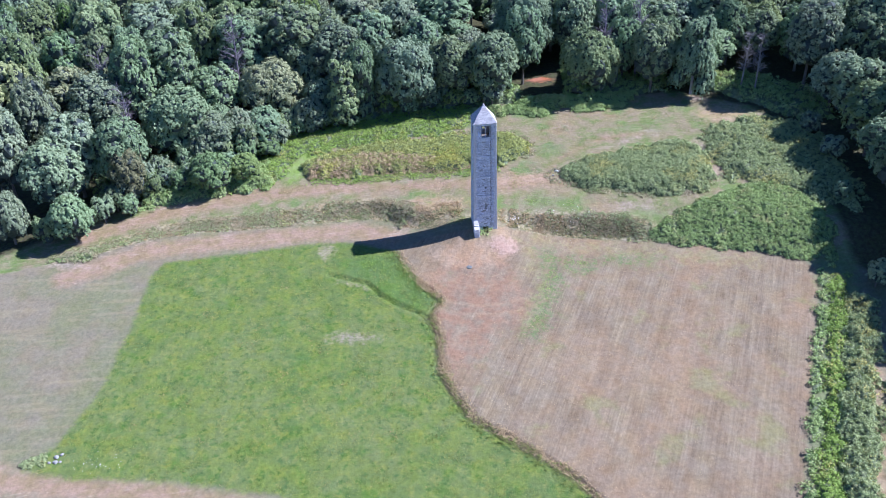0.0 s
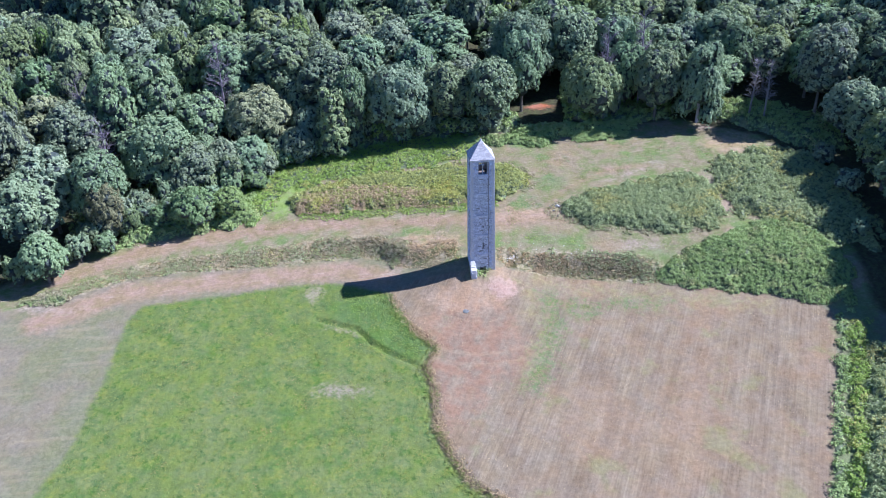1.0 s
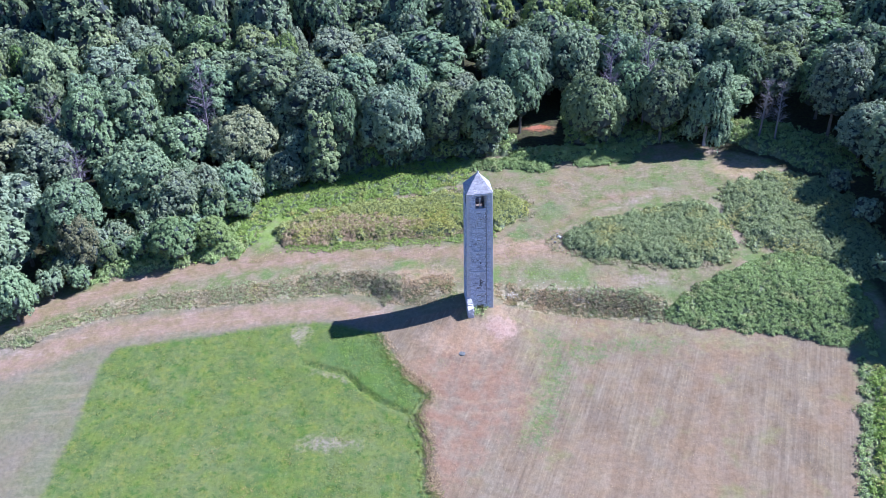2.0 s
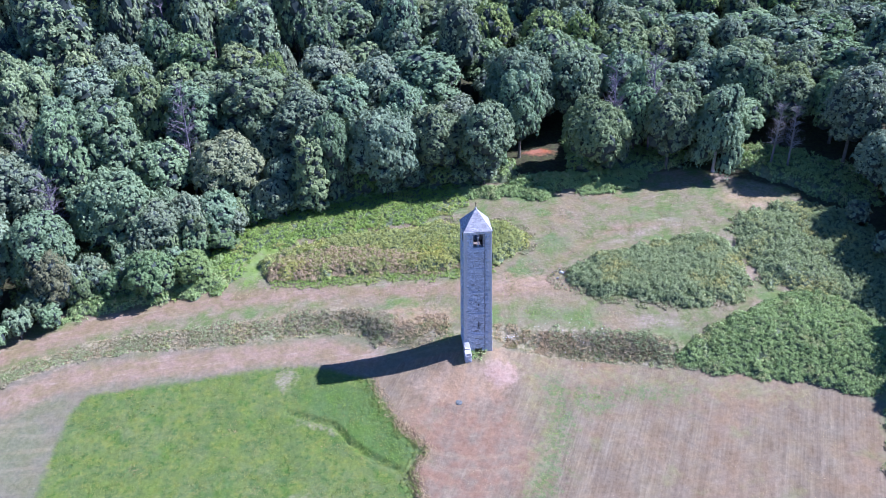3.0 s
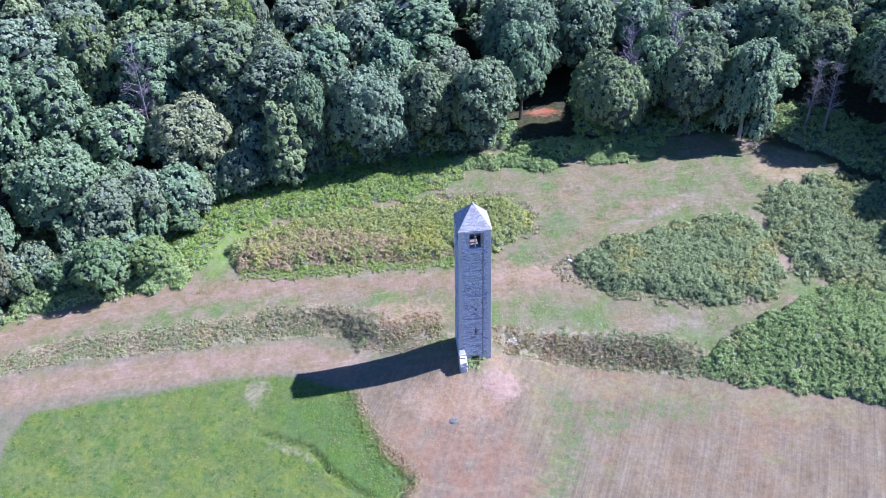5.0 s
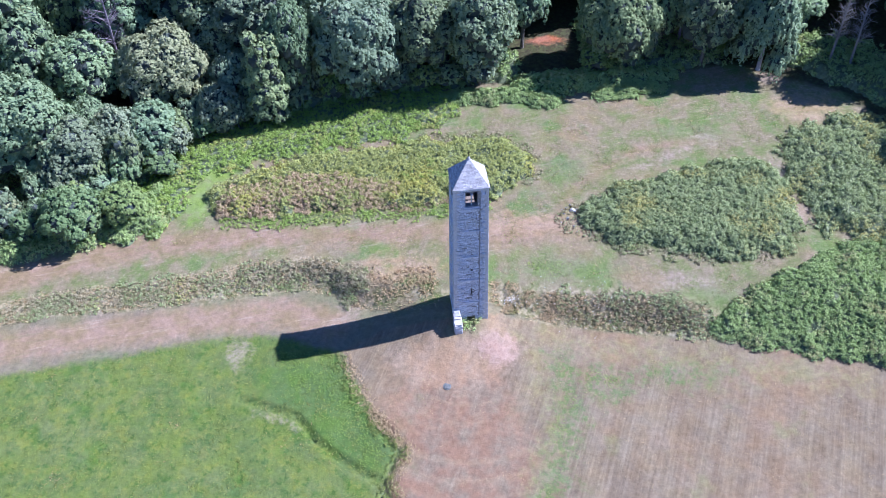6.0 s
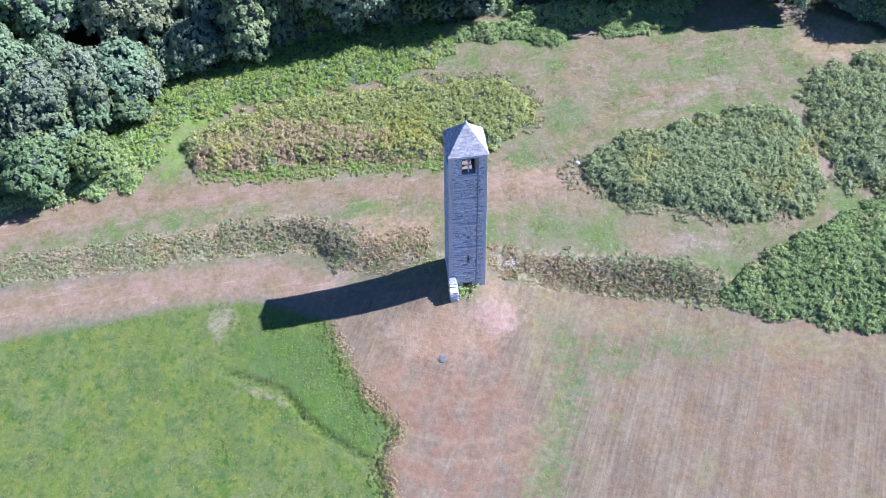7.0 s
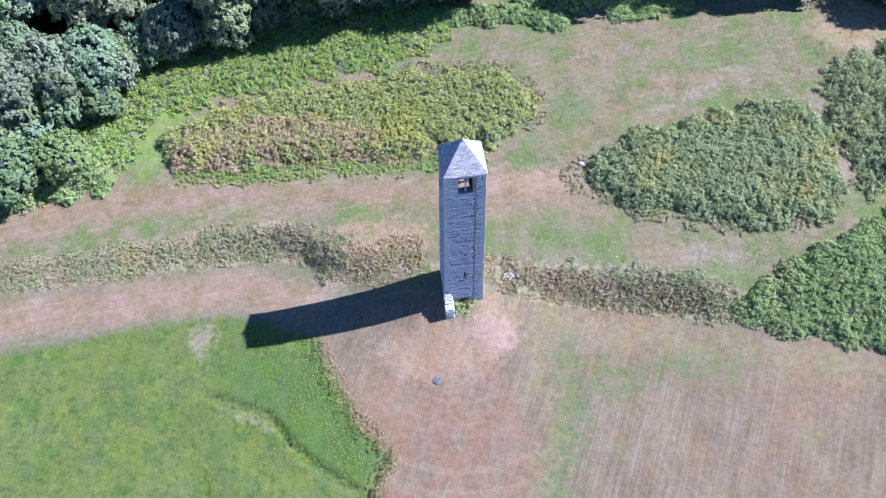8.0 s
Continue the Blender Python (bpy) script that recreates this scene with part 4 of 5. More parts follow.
dead.matrix_world = stand(-60.1, 17.3, 1.0, 1.05)
for x, y, s in ((-65.5, 24.5, 1.1), (-45.0, 33.5, 1.15), (21.6, 40.2, 1.05), (28.0, 43.0, 1.1), (-60, 72, 1.4)):
    copy_thing(dead, stand(x, y, s, s * 1.15, x))
pale = make_bare(43, 11.0, 2.0, M_GREYBARK, "bare grey-barked stems at the edge of the wood")
pale.matrix_world = stand(46.3, 37.5)
copy_thing(pale, stand(48.6, 36.5, 0.9, 1.0, 2.0))


# ---- thickets, weeds and grass ----
def lattice(x, y, scale, seed):
    """Smooth random heights from 0 to 1 over the plan."""
    x, y = np.asarray(x, float) * scale, np.asarray(y, float) * scale
    i, j = np.floor(x), np.floor(y)
    u, v = x - i, y - j
    u, v = u * u * (3 - 2 * u), v * v * (3 - 2 * v)

    def h(a, b):
        r = np.sin(a * 127.1 + b * 311.7 + seed * 74.7) * 43758.5453
        return r - np.floor(r)

    return (h(i, j) * (1 - u) + h(i + 1, j) * u) * (1 - v) + (h(i, j + 1) * (1 - u) + h(i + 1, j + 1) * u) * v


def thicket(name, outline, tall, count, leaf, size, seed, label, category="thicket", shoulder=2.0, lump=0.8, lean=0.34, core=True, flat=1.0, rag=1.0, slim=0.40):
    """A low mass of leafy growth over an outline in plan, with a bumpy top and ragged margin."""
    rng = np.random.default_rng(seed)
    px, py = np.array([p[0] for p in outline]), np.array([p[1] for p in outline])
    x0, x1, y0, y1 = px.min() - 0.8, px.max() + 0.8, py.min() - 0.8, py.max() + 0.8

    def rise(x, y):
        d = inside(outline, x, y) + rag * (1.5 * (lattice(x, y, 0.7, seed) - 0.5) + 0.8 * (lattice(x, y, 2.1, seed + 1) - 0.5))
        e = np.clip(d / shoulder, 0, 1)
        rough = 0.30 * lattice(x, y, 0.45, seed + 2) + 0.34 * lattice(x, y, 1.3, seed + 3) + 0.46 * lattice(x, y, 3.1, seed + 4) - 0.55
        rough = rough + 0.10 * (np.abs(2 * lattice(x + 0.6 * y, y, 0.85, seed + 5) - 1) ** 0.6 - 0.6)
        return np.where(e > 0, e ** 0.75 * tall * np.maximum(0.15, 1 + 1.1 * lump * rough), -1.0)

    verts, faces = [], []
    if core:
        step = 0.4
        gx, gy = np.meshgrid(np.arange(x0, x1, step), np.arange(y0, y1, step))
        hh = rise(gx, gy)
        n = gx.shape[1]
        gz = land(gx, gy) + np.where(hh > 0, hh * 0.66 - 0.1, -0.3)
        verts = np.stack([gx.ravel(), gy.ravel(), gz.ravel()], 1).tolist()
        live = hh > 0
        jj, ii = np.nonzero(live[:-1, :-1] | live[1:, :-1] | live[:-1, 1:] | live[1:, 1:])
        base = jj * n + ii
        faces = np.stack([base, base + 1, base + n + 1, base + n], 1).tolist()
    cells = len(faces)
    # small domed clumps over the whole surface, each a tuft of sprays
    per, want = 14, count * 2 // 14
    xx, yy = rng.uniform(x0, x1, want * 8), rng.uniform(y0, y1, want * 8)
    h = rise(xx, yy)
    pick = np.nonzero(h > 0)[0][:want]
    xx, yy, h = xx[pick], yy[pick], h[pick]
    k = len(xx)
    e = 0.2
    way = np.stack([h - rise(xx + e, yy), h - rise(xx, yy + e), np.full(k, e * 1.6 * flat)], 1)
    way = np.clip(way, -0.6, 0.6)
    way /= np.linalg.norm(way, axis=1)[:, None]
    girth = size * 1.5 * rng.uniform(0.6, 1.5, k)
    tip = np.stack([xx, yy, land(xx, yy) + np.maximum(0.02, h * rng.uniform(0.72 if core else 0.15, 1.0, k) - girth * 0.4)], 1)
    out = rng.normal(0, 1, (k, per, 3)) + (way + np.array((0, 0, 0.5)))[:, None] * 1.2
    out /= np.linalg.norm(out, axis=2)[:, :, None]
    pos = (tip[:, None] + out * (girth[:, None] * rng.uniform(0.45, 1.1, (k, per)))[:, :, None]).reshape(-1, 3)
    lv = sprays(rng, pos, (out * 0.8 + way[:, None] * 0.45).reshape(-1, 3), size * 0.76, lean + 0.12, slim * 1.7)
    o = len(verts)
    verts += lv.tolist()
    faces += (np.arange(len(lv)).reshape(-1, 3) + o).tolist()
    ob = new(name, mesh_of(name, verts, faces, [M_TANGLE, leaf], [0] * cells + [1] * len(pos)))
    return tagged(ob, label, category, kind="stuff")


def tufts(name, outline, count, blade, tall, seed, label, category="grass", clump=0.5, where=None):
    """Short upright blades in clumps over an outline in plan."""
    rng = np.random.default_rng(seed)
    px, py = np.array([p[0] for p in outline]), np.array([p[1] for p in outline])
    xx, yy = rng.uniform(px.min(), px.max(), count * 6), rng.uniform(py.min(), py.max(), count * 6)
    keep = (inside(outline, xx, yy) > 0) & (lattice(xx, yy, 0.9, seed) * 0.5 + lattice(xx, yy, 0.25, seed + 1) * 0.5 > clump)
    pick = np.nonzero(keep)[0][:count]
    xx, yy = xx[pick], yy[pick]
    k = len(xx)
    z = land(xx, yy) - 0.03
    out = np.empty((k, 3, 3, 3))
    for b in range(3):
        a = rng.uniform(0, 6.283, k)
        s = tall * rng.uniform(0.5, 1.4, k)
        w = s * 0.22
        bx, by = xx + rng.normal(0, tall * 0.5, k), yy + rng.normal(0, tall * 0.5, k)
        tx, ty = rng.normal(0, 1.0, k) * s, rng.normal(0, 1.0, k) * s
        out[:, b, 0] = np.stack([bx - np.cos(a) * w, by - np.sin(a) * w, z], 1)
        out[:, b, 1] = np.stack([bx + np.cos(a) * w, by + np.sin(a) * w, z], 1)
        out[:, b, 2] = np.stack([bx + tx, by + ty, z + s * 0.5 + 0.03], 1)
    verts = out.reshape(-1, 3)
    ob = new(name, mesh_of(name, verts.tolist(), np.arange(len(verts)).reshape(-1, 3).tolist(), [blade]))
    return tagged(ob, label, category, kind="stuff")


thicket("bracken_thicket", [(-30.5, 15.5), (-28.6, 18.7), (-23.5, 21.2), (-14.6, 22.6), (-4.4, 24.4), (3.3, 24.6), (7.0, 22.0), (6.0, 17.2), (2.0, 14.8),
        (-1.6, 14.6), (-6.4, 13.8), (-13.6, 13.6), (-19.7, 13.0), (-25.7, 12.4), (-29.2, 13.0)], 1.3, 44000, M_FERN, 0.19, 1,
        "waist-high bracken and bramble, yellow-green turning brown", shoulder=1.3, lump=0.7, rag=1.3)
thicket("dry_bracken", [(-30.2, 14.5), (-28.5, 17.5), (-23, 19.4), (-15, 19.6), (-9, 17.6), (-4, 15.8), (0, 15.2), (-1.6, 14.5), (-6.4, 13.7), (-13.6, 13.5), (-19.7, 12.9), (-25.7, 12.3), (-29.2, 12.9)],
        1.46, 32000, M_DRYFERN, 0.19, 31, "brown withered bracken fronds among green ones", core=False, flat=1.5)
thicket("green_fern", [(-9, 15.4), (-8.4, 19.6), (-4.6, 21.4), (-1.4, 19.4), (-1.6, 16.4), (-4.4, 15)], 1.36, 3600, M_LUSH, 0.19, 33, "fresh lime-green ferns among browning bracken", core=False, flat=1.5, rag=2.0)
thicket("bramble_thicket", [(13.0, 13.0), (16.5, 16.0), (22.8, 18.2), (31.0, 20.4), (35.2, 19.6), (36.1, 14), (36.0, 9.6), (34.4, 6.6), (26.6, 5.9), (21.2, 6.9),
        (15.7, 8.0), (13.0, 10.2)], 1.45, 44000, M_BRAMBLE, 0.20, 2, "dense rounded grey-green bramble island in dry grass", shoulder=1.7, lump=0.6, rag=1.2)
thicket("nettle_bed", [(24.6, -3.0), (25.6, -0.8), (28.4, 1.6), (32, 3.4), (36.5, 5.2), (41.5, 7.8), (47, 7), (50, 0), (49.5, -8.6), (45, -7.8), (39, -5.9), (32.4, -4.6)], 0.85, 44000, M_NETTLE, 0.20, 3,
        "leafy green nettle bed at the bank's end", "nettles", shoulder=1.3, lump=1.3, rag=1.0)
thicket("bramble_slope", [(36.6, 22.5), (41, 26), (45.8, 27.5), (54, 26), (57, 12.7), (56, 0), (50, 2), (44.1, 5.2), (38.4, 9.0), (36.6, 16.0)], 1.25, 44000, M_BRAMBLE, 0.21, 4,
        "tangled green bramble slope below the wood", shoulder=2.6, lump=1.1, rag=1.8)
thicket("nettle_fringe", [(-44, 11), (-40, 8.8), (-35, 10.5), (-34, 14), (-33.6, 17), (-31.2, 19.6), (-27, 21.2), (-20, 22.7), (-12, 24.2), (-4, 26.6), (0, 33.2), (-4, 35.6), (-12, 34.5), (-20, 32.5),
        (-28, 30.5), (-35, 27), (-38, 21), (-42, 17), (-47, 15)], 0.7, 38000, M_LUSH, 0.20, 5, "bright green nettles along the foot of the wood", "nettles", shoulder=2.8, rag=1.6)
thicket("hazel_scrub", [(-55, 4.6), (-50, 6.4), (-45, 8.0), (-40, 8.4), (-36, 10), (-35, 13), (-37, 17), (-42, 16), (-50, 12.5), (-56, 8)], 1.7, 13000, M_NETTLE, 0.27, 46, "fresh green scrub spilling out of the wood", "scrub", shoulder=2.4, lump=1.2, rag=1.6)
thicket("shrub_fringe", [(-5, 31), (2, 31.2), (6, 31.4), (10.6, 30.6), (11.5, 32.6), (6, 34.6), (-4, 33.6)], 1.2, 9000, M_NETTLE, 0.22, 6, "fresh green weeds under the trees", "weeds")
thicket("shrub_fringe", [(15.4, 32.6), (19, 31.8), (25, 33.2), (26.5, 34.6), (18, 35.2)], 1.0, 6500, M_NETTLE, 0.22, 7, "fresh green weeds under the trees", "weeds")


for k, outline in enumerate(([(-30, 29.5), (-12, 33.5), (6, 36), (6.5, 42), (-12, 40), (-32, 36)], [(14.6, 36), (28, 37.5), (34, 39.5), (34, 46), (15, 43.5)], [(14.8, 43.8), (25, 45), (26, 50.5), (15, 49.5)], [(5, 33.2), (10, 32.6), (16, 33.4), (27, 35.2), (27, 37.6), (6, 36.4)],
                             [(40.5, 38), (46, 34), (52, 28), (60, 26), (60, 36), (48, 44), (41, 45)], [(-62, 4), (-50, 12), (-38, 19), (-36, 26), (-44, 30), (-66, 14)])):
    thicket("undergrowth", outline, 1.5, 6500, M_NETTLE, 0.36, 50 + k, "shaded green undergrowth beneath the trees", "undergrowth", 1.5, 1.2, 0.45)


def strip(points, widths):
    """Outline of a band that runs along the points."""
    a, b = [], []
    for i, (x, y) in enumerate(points):
        p, q = points[max(i - 1, 0)], points[min(i + 1, len(points) - 1)]
        d = math.hypot(q[0] - p[0], q[1] - p[1])
        nx, ny = -(q[1] - p[1]) / d, (q[0] - p[0]) / d
        a.append((x + nx * widths[0], y + ny * widths[0]))
        b.append((x + nx * widths[1], y + ny * widths[1]))
    return a + b[::-1]


BANK_LEFT = [(x, float(np.interp(x, BANK_X, BANK_Y))) for x in (-62, -55, -50, -43, -36, -30, -23, -18, -14.4, -11.8)]
BANK_RIGHT = [(x, float(np.interp(x, BANK_X, BANK_Y))) for x in (4.2, 7, 10, 13, 17, 20, 23, 26)]
def bank_line(*xs):
    return [(x, float(np.interp(x, BANK_X, BANK_Y))) for x in xs]


for seed, line, wide, tall, count, leaf, label in (
        (8, bank_line(-64, -58, -52, -46, -41), (2.8, 0.4), 0.50, 3600, M_BANK, "grey-brown withered weeds on the terrace bank"),
        (67, bank_line(-63, -57, -51, -45, -40), (1.6, 0.2), 0.45, 3200, M_BRAMBLE, "low grey-green weeds on the terrace bank"),
        (61, bank_line(-47, -42, -36, -31), (2.6, 0.6), 0.42, 3000, M_BANK, "dry brown and green weeds on the terrace bank"),
        (62, bank_line(-37, -31, -26, -22), (2.9, 0.3), 0.42, 3150, M_BRAMBLE, "low green weeds on the terrace bank"),
        (63, bank_line(-25, -21, -18, -15), (3.0, 0.2), 0.50, 3450, M_BANK, "dry brown and green weeds on the terrace bank"),
        (64, bank_line(-12.5, -9.5, -6.5, -3.5), (4.4, 1.6), 0.34, 1950, M_STRAW, "straw-coloured dry grass on the terrace bank"),
        (65, bank_line(4.2, 7, 9.5, 11.5), (2.6, 0.2), 0.40, 2100, M_STRAW, "yellow-green rough grass on the terrace bank"),
        (68, bank_line(9, 13, 17, 21), (2.9, 1.4), 0.30, 2200, M_BRAMBLE, "yellow-green rough grass on the terrace bank"),
        (9, bank_line(10, 13, 17, 20.5), (1.5, 0.2), 0.36, 1300, M_BANK, "dry brown and green weeds on the terrace bank"),
        (66, bank_line(19, 22, 24.5, 26.5), (2.6, 0.1), 0.55, 2250, M_BRAMBLE, "low green weeds on the terrace bank")):
    thicket("bank_weeds", strip(line, wide), tall * 0.8, int(count * 1.35), leaf, 0.115, seed, label, "weeds", 1.1, 1.3, 0.40, False, 3.5, 1.2, 0.42)
thicket("bank_shrub", [(-15.0, 3.0), (-14.0, 5.6), (-11.6, 5.4), (-11.2, 2.4), (-12.6, 1.2)], 0.45, 2000, M_BANK, 0.2, 10, "brown tangled shrub at the bend of the bank", "shrub", 1.2, 1.2, 0.45, False, 3.0, 1.2, 0.3)
thicket("bank_shrub", [(-63.5, -6.0), (-60.5, -4.0), (-57.8, -4.8), (-58, -7.4), (-61, -9.2), (-63.4, -8.6)], 0.6, 2400, M_BANK, 0.2, 77, "brown low shrub at the end of the bank", "shrub", 1.4, 1.2, 0.5)
# rough growth beyond the edge of the stubble field
thicket("verge_weeds", strip([(47.4, -9.0)] + HAY_EDGE, (0.0, 1.15)), 0.45, 9000, M_NETTLE, 0.28, 11, "row of green weeds along the stubble field", "weeds", 0.8, 1.2, 0.45, rag=0.9)
thicket("verge_weeds", strip([(47.6, -9.5)] + HAY_EDGE, (1.5, 3.3)), 0.6, 10000, M_LUSH, 0.30, 12, "untidy row of taller green weeds along the stubble field", "weeds", 0.9, 1.3, 0.45, rag=1.1)
thicket("hedge", strip([(44.6, -15)] + HAY_EDGE[2:], (3.4, 7.2)), 1.1, 19000, M_BRAMBLE, 0.26, 13, "unkempt grey-green hedge of brambles and saplings", "hedge", 1.2, 1.8, 0.5, rag=1.5)
thicket("field_scrub", strip([(45.6, -22)] + HAY_EDGE[2:], (8.8, 12.5)), 1.0, 9000, M_BRAMBLE, 0.30, 19, "patchy low scrub beyond the hedge", "scrub", 1.2, 1.8, 0.5, rag=2.6)
BROOK_BANK = [(-13.1, -4.6), (-9.2, -11.6), (-5.6, -15.1), (-6.8, -18.5), (-5.5, -21.7), (-4.8, -28.7), (-2.9, -32.4), (-0.8, -35.9), (3.8, -39.1), (9.9, -43.6), (13, -47)]
thicket("brook_grass", strip(BROOK_BANK, (-0.4, 0.7)), 0.30, 9000, M_STRAW, 0.10, 14, "tall dry grass along the narrow brook", "grass", 0.5, 1.2, 0.5, False, 2.0, 0.4)
thicket("brook_rushes", strip(BROOK_BANK, (-1.5, 0.2)), 0.24, 9000, M_BLADE, 0.13, 15, "rank green grass along the narrow brook", "grass", 0.7, 1.2, 0.4, False, 2.0, 0.5)
tufts("meadow_grass", MEADOW, 26000, M_BLADE, 0.13, 16, "short lush green meadow grass", clump=0.25)
thicket("rank_herbs", [(-14.5, -4.6), (-11.5, -8.6), (-8.6, -13.2), (-7.4, -16.0), (-9.6, -16.6), (-12.6, -13.8), (-15.0, -9.8), (-18.6, -7.6), (-19.4, -4.8)], 0.10, 12000, M_LUSH, 0.052, 45,
        "rank green docks and herbs in the meadow corner", "weeds", 1.4, 1.5, 0.45, False, 2.0, 1.6)
tufts("stubble", HAY, 9000, M_STRAW, 0.08, 17, "short dry hay stubble", clump=0.35)
UPPER = [(-45, 6), (-30, 9), (-18, 9), (-10, 4.5), (4, 3), (26, 1), (36, 5), (36, 22), (43, 30), (30, 34), (10, 31), (-8, 29), (-28, 24), (-31, 13)]
tufts("pasture_grass", UPPER, 11000, M_STRAW, 0.10, 18, "dry mown grass on the upper pasture", clump=0.42)
tufts("pasture_grass", UPPER, 11000, M_BLADE, 0.10, 19, "patchy green grass on the upper pasture", clump=0.50)
tufts("bank_grass", strip(BANK_LEFT + [(-8, 0.0), (-3, 0.4)], (3.0, 0.0)), 3500, M_STRAW, 0.22, 20, "dry upright grass stems on the bank", clump=0.35)
tufts("bank_grass", strip([(1.5, 0.6)] + BANK_RIGHT, (2.6, 0.0)), 2200, M_STRAW, 0.22, 21, "dry upright grass stems on the bank", clump=0.35)


# ---- small things on the ground ----
def boulder(name, x, y, size, seed, mat, label, group=""):
    """A weathered stone: an uneven rounded lump half sunk in the turf."""
    rnd = random.Random(seed)
    bm = bmesh.new()
    bmesh.ops.create_icosphere(bm, subdivisions=2, radius=1)
    for v in bm.verts:
        k = 1 + 0.28 * noise.noise(v.co * 1.4 + Vector((seed, 0, 0))) + 0.08 * noise.noise(v.co * 4)
        v.co = Vector((v.co.x * size[0], v.co.y * size[1], v.co.z * size[2])) * k
    me = bpy.data.meshes.new(name)
    bm.to_mesh(me)
    bm.free()
    me.materials.append(mat)
    ob = tagged(new(name, me), label, "rock", group)
    ob.matrix_world = pose(x, y, height(x, y) + size[2] * 0.25, 0, 0, rnd.uniform(0, 360))
    return ob


boulder("boulder", 11.6, 12.7, (0.34, 0.28, 0.26), 2, M_WHITE, "pale grey boulder at the foot of the brambles")
for i, (x, y, r) in enumerate(((11.0, 11.6, 0.28), (12.2, 11.2, 0.24), (10.6, 12.3, 0.20), (12.6, 12.0, 0.22), (11.6, 10.4, 0.18), (10.9, 13.2, 0.16), (11.4, 13.6, 0.2), (12.1, 12.9, 0.18), (10.2, 11.0, 0.15), (12.9, 10.8, 0.17), (13.2, 10.0, 0.2), (11.9, 9.6, 0.14), (10.4, 12.9, 0.13))):
    boulder("field_stone", x, y, (r * 0.8, r * 0.65, r * 0.5), 10 + i, M_ROCK, "small pale stone lying in dry grass", "stones by the brambles")
for i, (x, y, r) in enumerate(((-48.3, -43.1, 0.32), (-47.8, -42.7, 0.24), (-48.1, -43.8, 0.34), (-48.8, -43.9, 0.22), (-47.6, -43.7, 0.20))):
    boulder("field_stone", x, y, (r, r * 0.8, r * 0.6), 20 + i, M_ROCK, "pale stone heaped at the meadow corner", "stones at the meadow corner")
thicket("corner_weeds", [(-51.6, -44.4), (-50.6, -42.2), (-49.0, -42.6), (-49.2, -44.8)], 0.35, 1100, M_BRAMBLE, 0.16, 41, "green weeds beside the heaped stones", "weeds", 0.8, 0.8, 0.4, False)


def make_cover():
    """A round stone cover set in a shallow ring."""
    ob = tagged(new("well_cover"), "round grey stone cover lying in the dry grass", "cover")
    x, y = -2.0, -8.5
    ob.matrix_world = pose(x, y, height(x, y) - 0.03, 6, 0, 0)
    bm = bmesh.new()
    bmesh.ops.create_cone(bm, cap_ends=True, segments=24, radius1=0.42, radius2=0.40, depth=0.16)
    part("ring", bm, M_COVER, ob)
    bm = bmesh.new()
    bmesh.ops.create_cone(bm, cap_ends=True, segments=24, radius1=0.30, radius2=0.28, depth=0.06, matrix=Matrix.Translation((0, 0, 0.09)))
    bmesh.ops.bevel(bm, geom=[e for e in bm.edges if abs(e.verts[0].co.z - e.verts[1].co.z) < 1e-4], offset=0.015, segments=1, affect="EDGES")
    part("lid", bm, M_COVER, ob, "worn round lid")
    return ob


make_cover()


def flowers(x, y, spread, count, seed):
    """A loose patch of small white flower heads on thin stalks."""
    rng = np.random.default_rng(seed)
    xx, yy = x + rng.normal(0, spread, count), y + rng.normal(0, spread * 0.45, count)
    pos = np.stack([xx, yy, land(xx, yy) + rng.uniform(0.25, 0.6, count)], 1)
    lv = leaves(rng, pos, np.tile((0.0, 0.0, 1.0), (count, 1)), 0.085, 0.2, 1.0)
    me = mesh_of("wild_flowers", lv.tolist(), quads(count), [M_FLOWER])
    return tagged(new("wild_flowers", me), "scattered small white wild flowers on the bank", "flowers", kind="stuff")


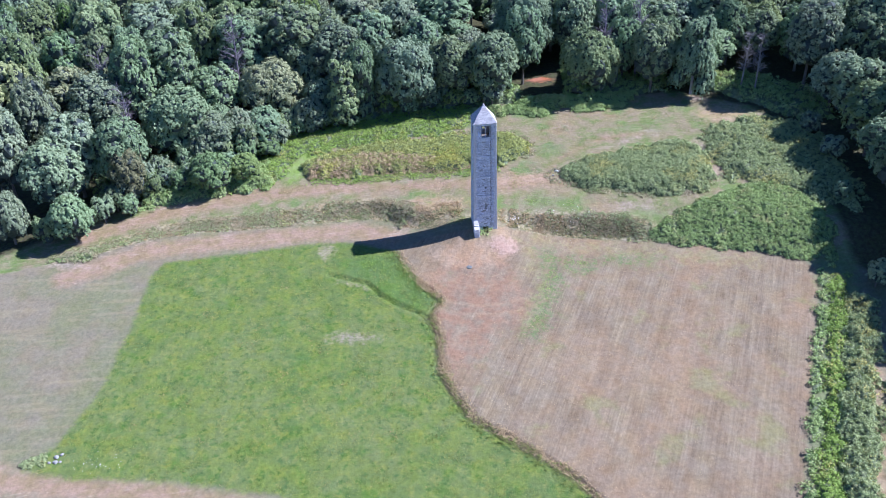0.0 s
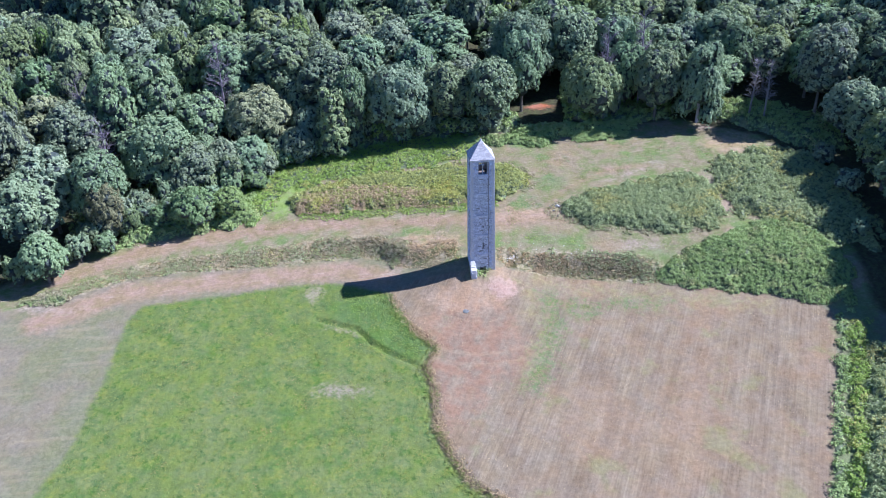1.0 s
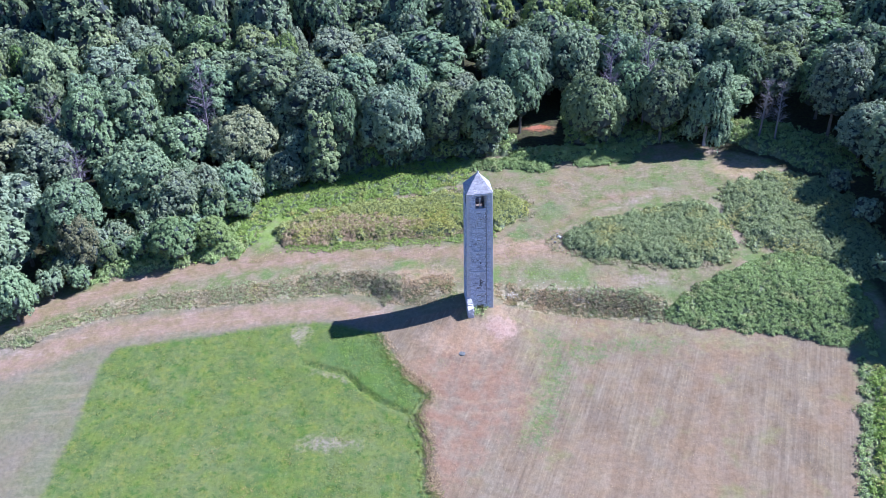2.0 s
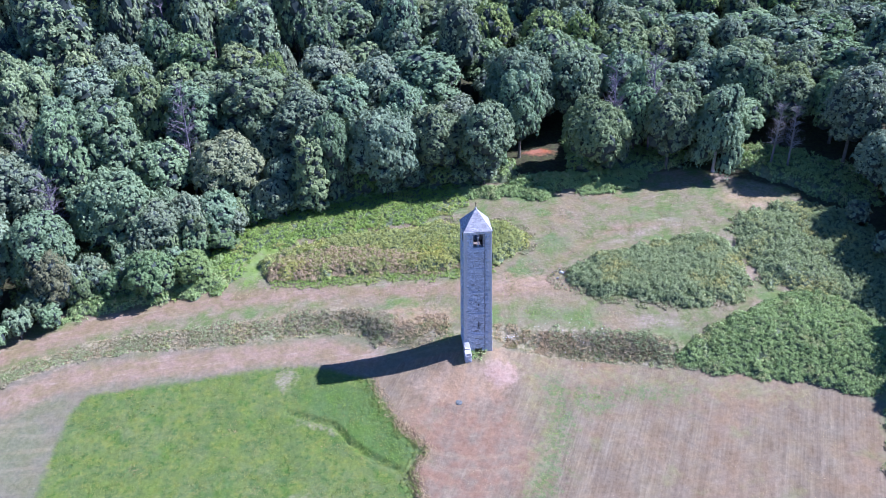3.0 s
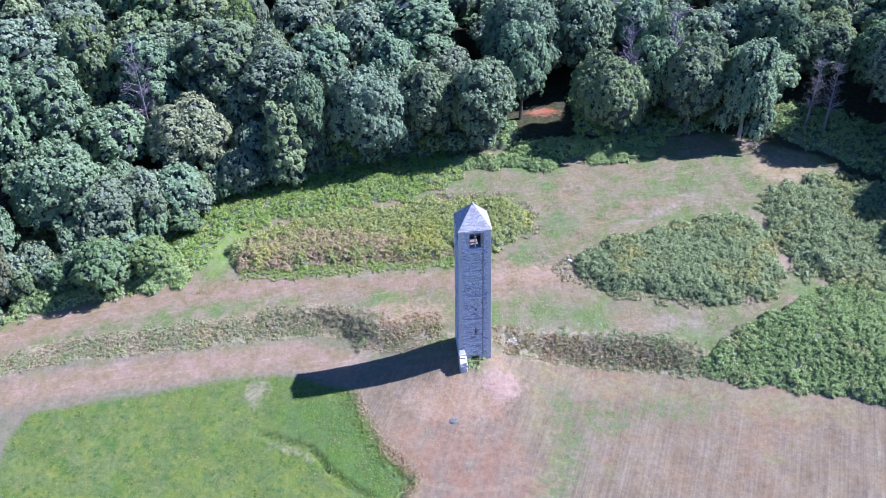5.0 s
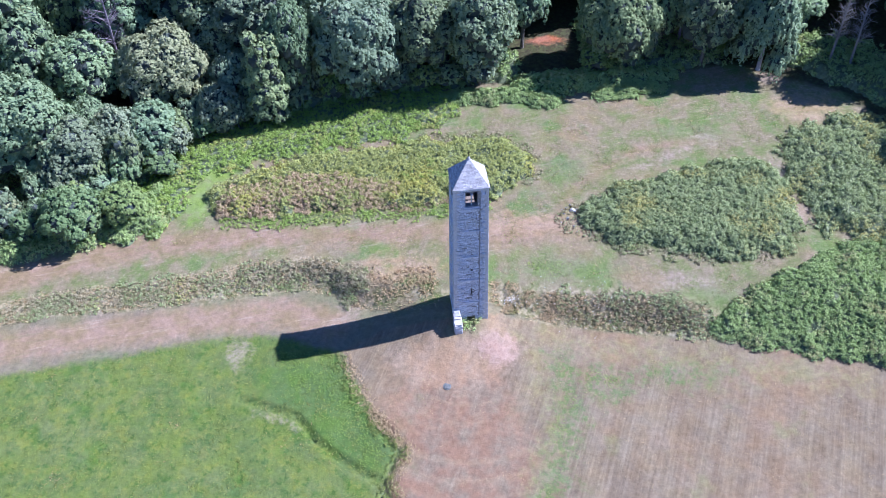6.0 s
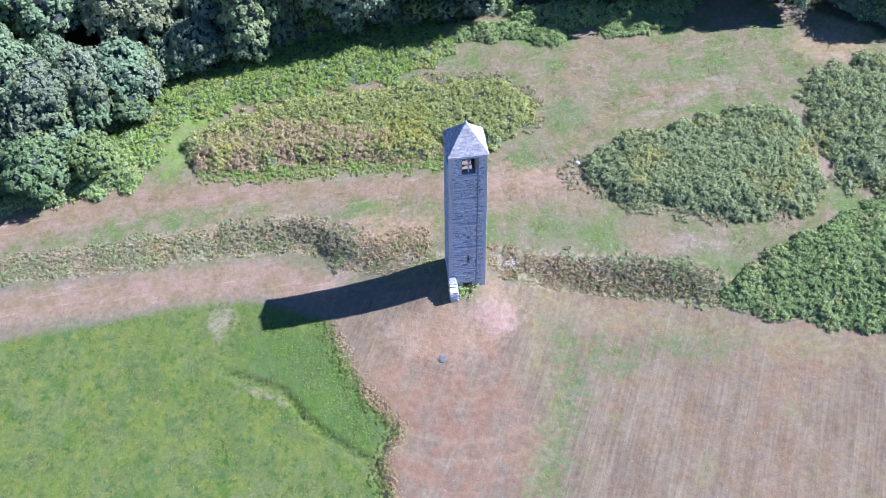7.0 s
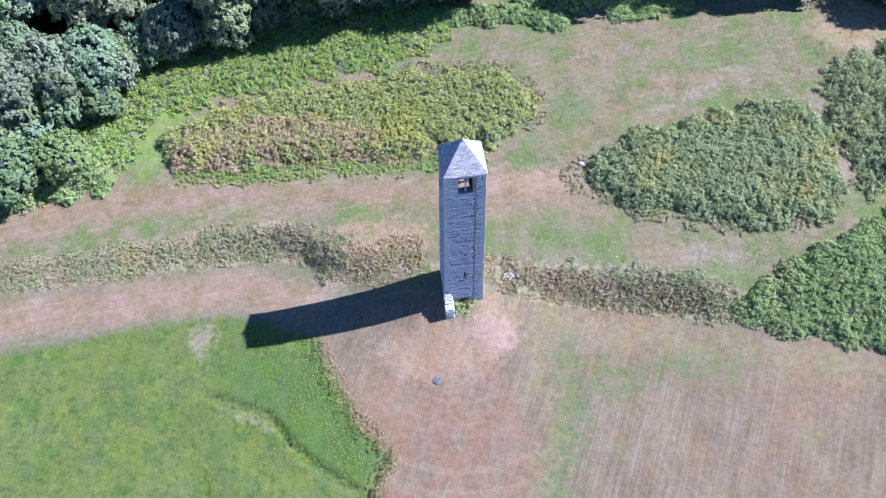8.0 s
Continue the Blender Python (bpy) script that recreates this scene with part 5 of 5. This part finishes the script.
flowers(4.6, 0.6, 0.7, 60, 1)
flowers(11.5, 1.2, 2.4, 50, 2)
flowers(13.5, -0.6, 2.5, 40, 3)
flowers(-43, -44, 1.6, 40, 4)
thicket("foot_weeds", [(-0.9, -2.0), (0.2, -2.0), (0.9, -1.9), (0.6, -2.7), (-0.3, -2.9), (-0.9, -2.6)], 0.4, 260, M_NETTLE, 0.22, 42, "tuft of weeds at the tower's foot", "weeds", 0.5, 0.8, 0.4, False)
tufts("brook_reeds", strip(BROOK_BANK, (-0.4, 0.9)), 6000, M_STRAW, 0.22, 44, "pale dry reeds along the narrow brook", clump=0.3)
thicket("lush_weeds", strip([(-31, 21), (-26, 23.2), (-20, 24.8), (-12, 26.8), (-6, 28.6)], (1.2, -1.2)), 0.3, 7000, M_LUSH, 0.17, 74, "low bright green weeds before the wood", "weeds", 1.2, 1.5, 0.45, False, 2.0, 1.8)
for k, outline in enumerate(([(11.4, -6.6), (14.6, -6.4), (15.6, -8.6), (13.6, -10.0), (11.6, -9.0)], [(9.2, -8.6), (11, -8.8), (10.6, -14), (7.2, -20), (6.6, -17)], [(5.6, 5.4), (9, 5.6), (14, 4.6), (13.6, 3.2), (8, 3.4)])):
    tufts("field_weeds", outline, (500, 700, 1000)[k], M_LUSH, 0.07, 80 + k, "low green weeds in a patch of dry grass", "weeds", 0.42)
thicket("dry_brush", [(10.2, 9.4), (13.4, 8.6), (13.8, 12.4), (11.6, 13.6), (9.8, 12.0)], 0.32, 1800, M_BANK, 0.12, 91, "heap of brown dry brush beside the brambles", "brush", 0.9, 1.6, 0.5, False, 2.5, 1.4)
# loose weeds that soften the foot of the brambles
thicket("fringe_weeds", strip([(13.2, 9.4), (16, 7.4), (21, 6.6), (26.6, 5.6), (32.4, 6.2), (35, 8.6)], (0.7, -0.7)), 0.28, 3200, M_BANK, 0.15, 71, "dry low weeds at the foot of the brambles", "weeds", 0.8, 1.6, 0.4, False, 3.0, 1.0)
thicket("fringe_weeds", strip([(-29, 12.2), (-25.7, 11.6), (-19.7, 12.2), (-13.6, 12.8), (-6.4, 13.0), (-1.6, 13.8), (3, 14.4)], (1.2, -1.2)), 0.26, 6500, M_LUSH, 0.15, 72, "low green weeds at the foot of the bracken", "weeds", 0.8, 1.6, 0.4, False, 3.0, 1.0)
thicket("fringe_weeds", [(6, 16.5), (8.2, 19), (8, 23), (4, 26), (-6, 26), (-4, 24), (4, 24), (6.6, 21)], 0.22, 2600, M_BANK, 0.15, 73, "dry low weeds at the edge of the bracken", "weeds", 0.8, 1.6, 0.4, False, 3.0, 1.0)
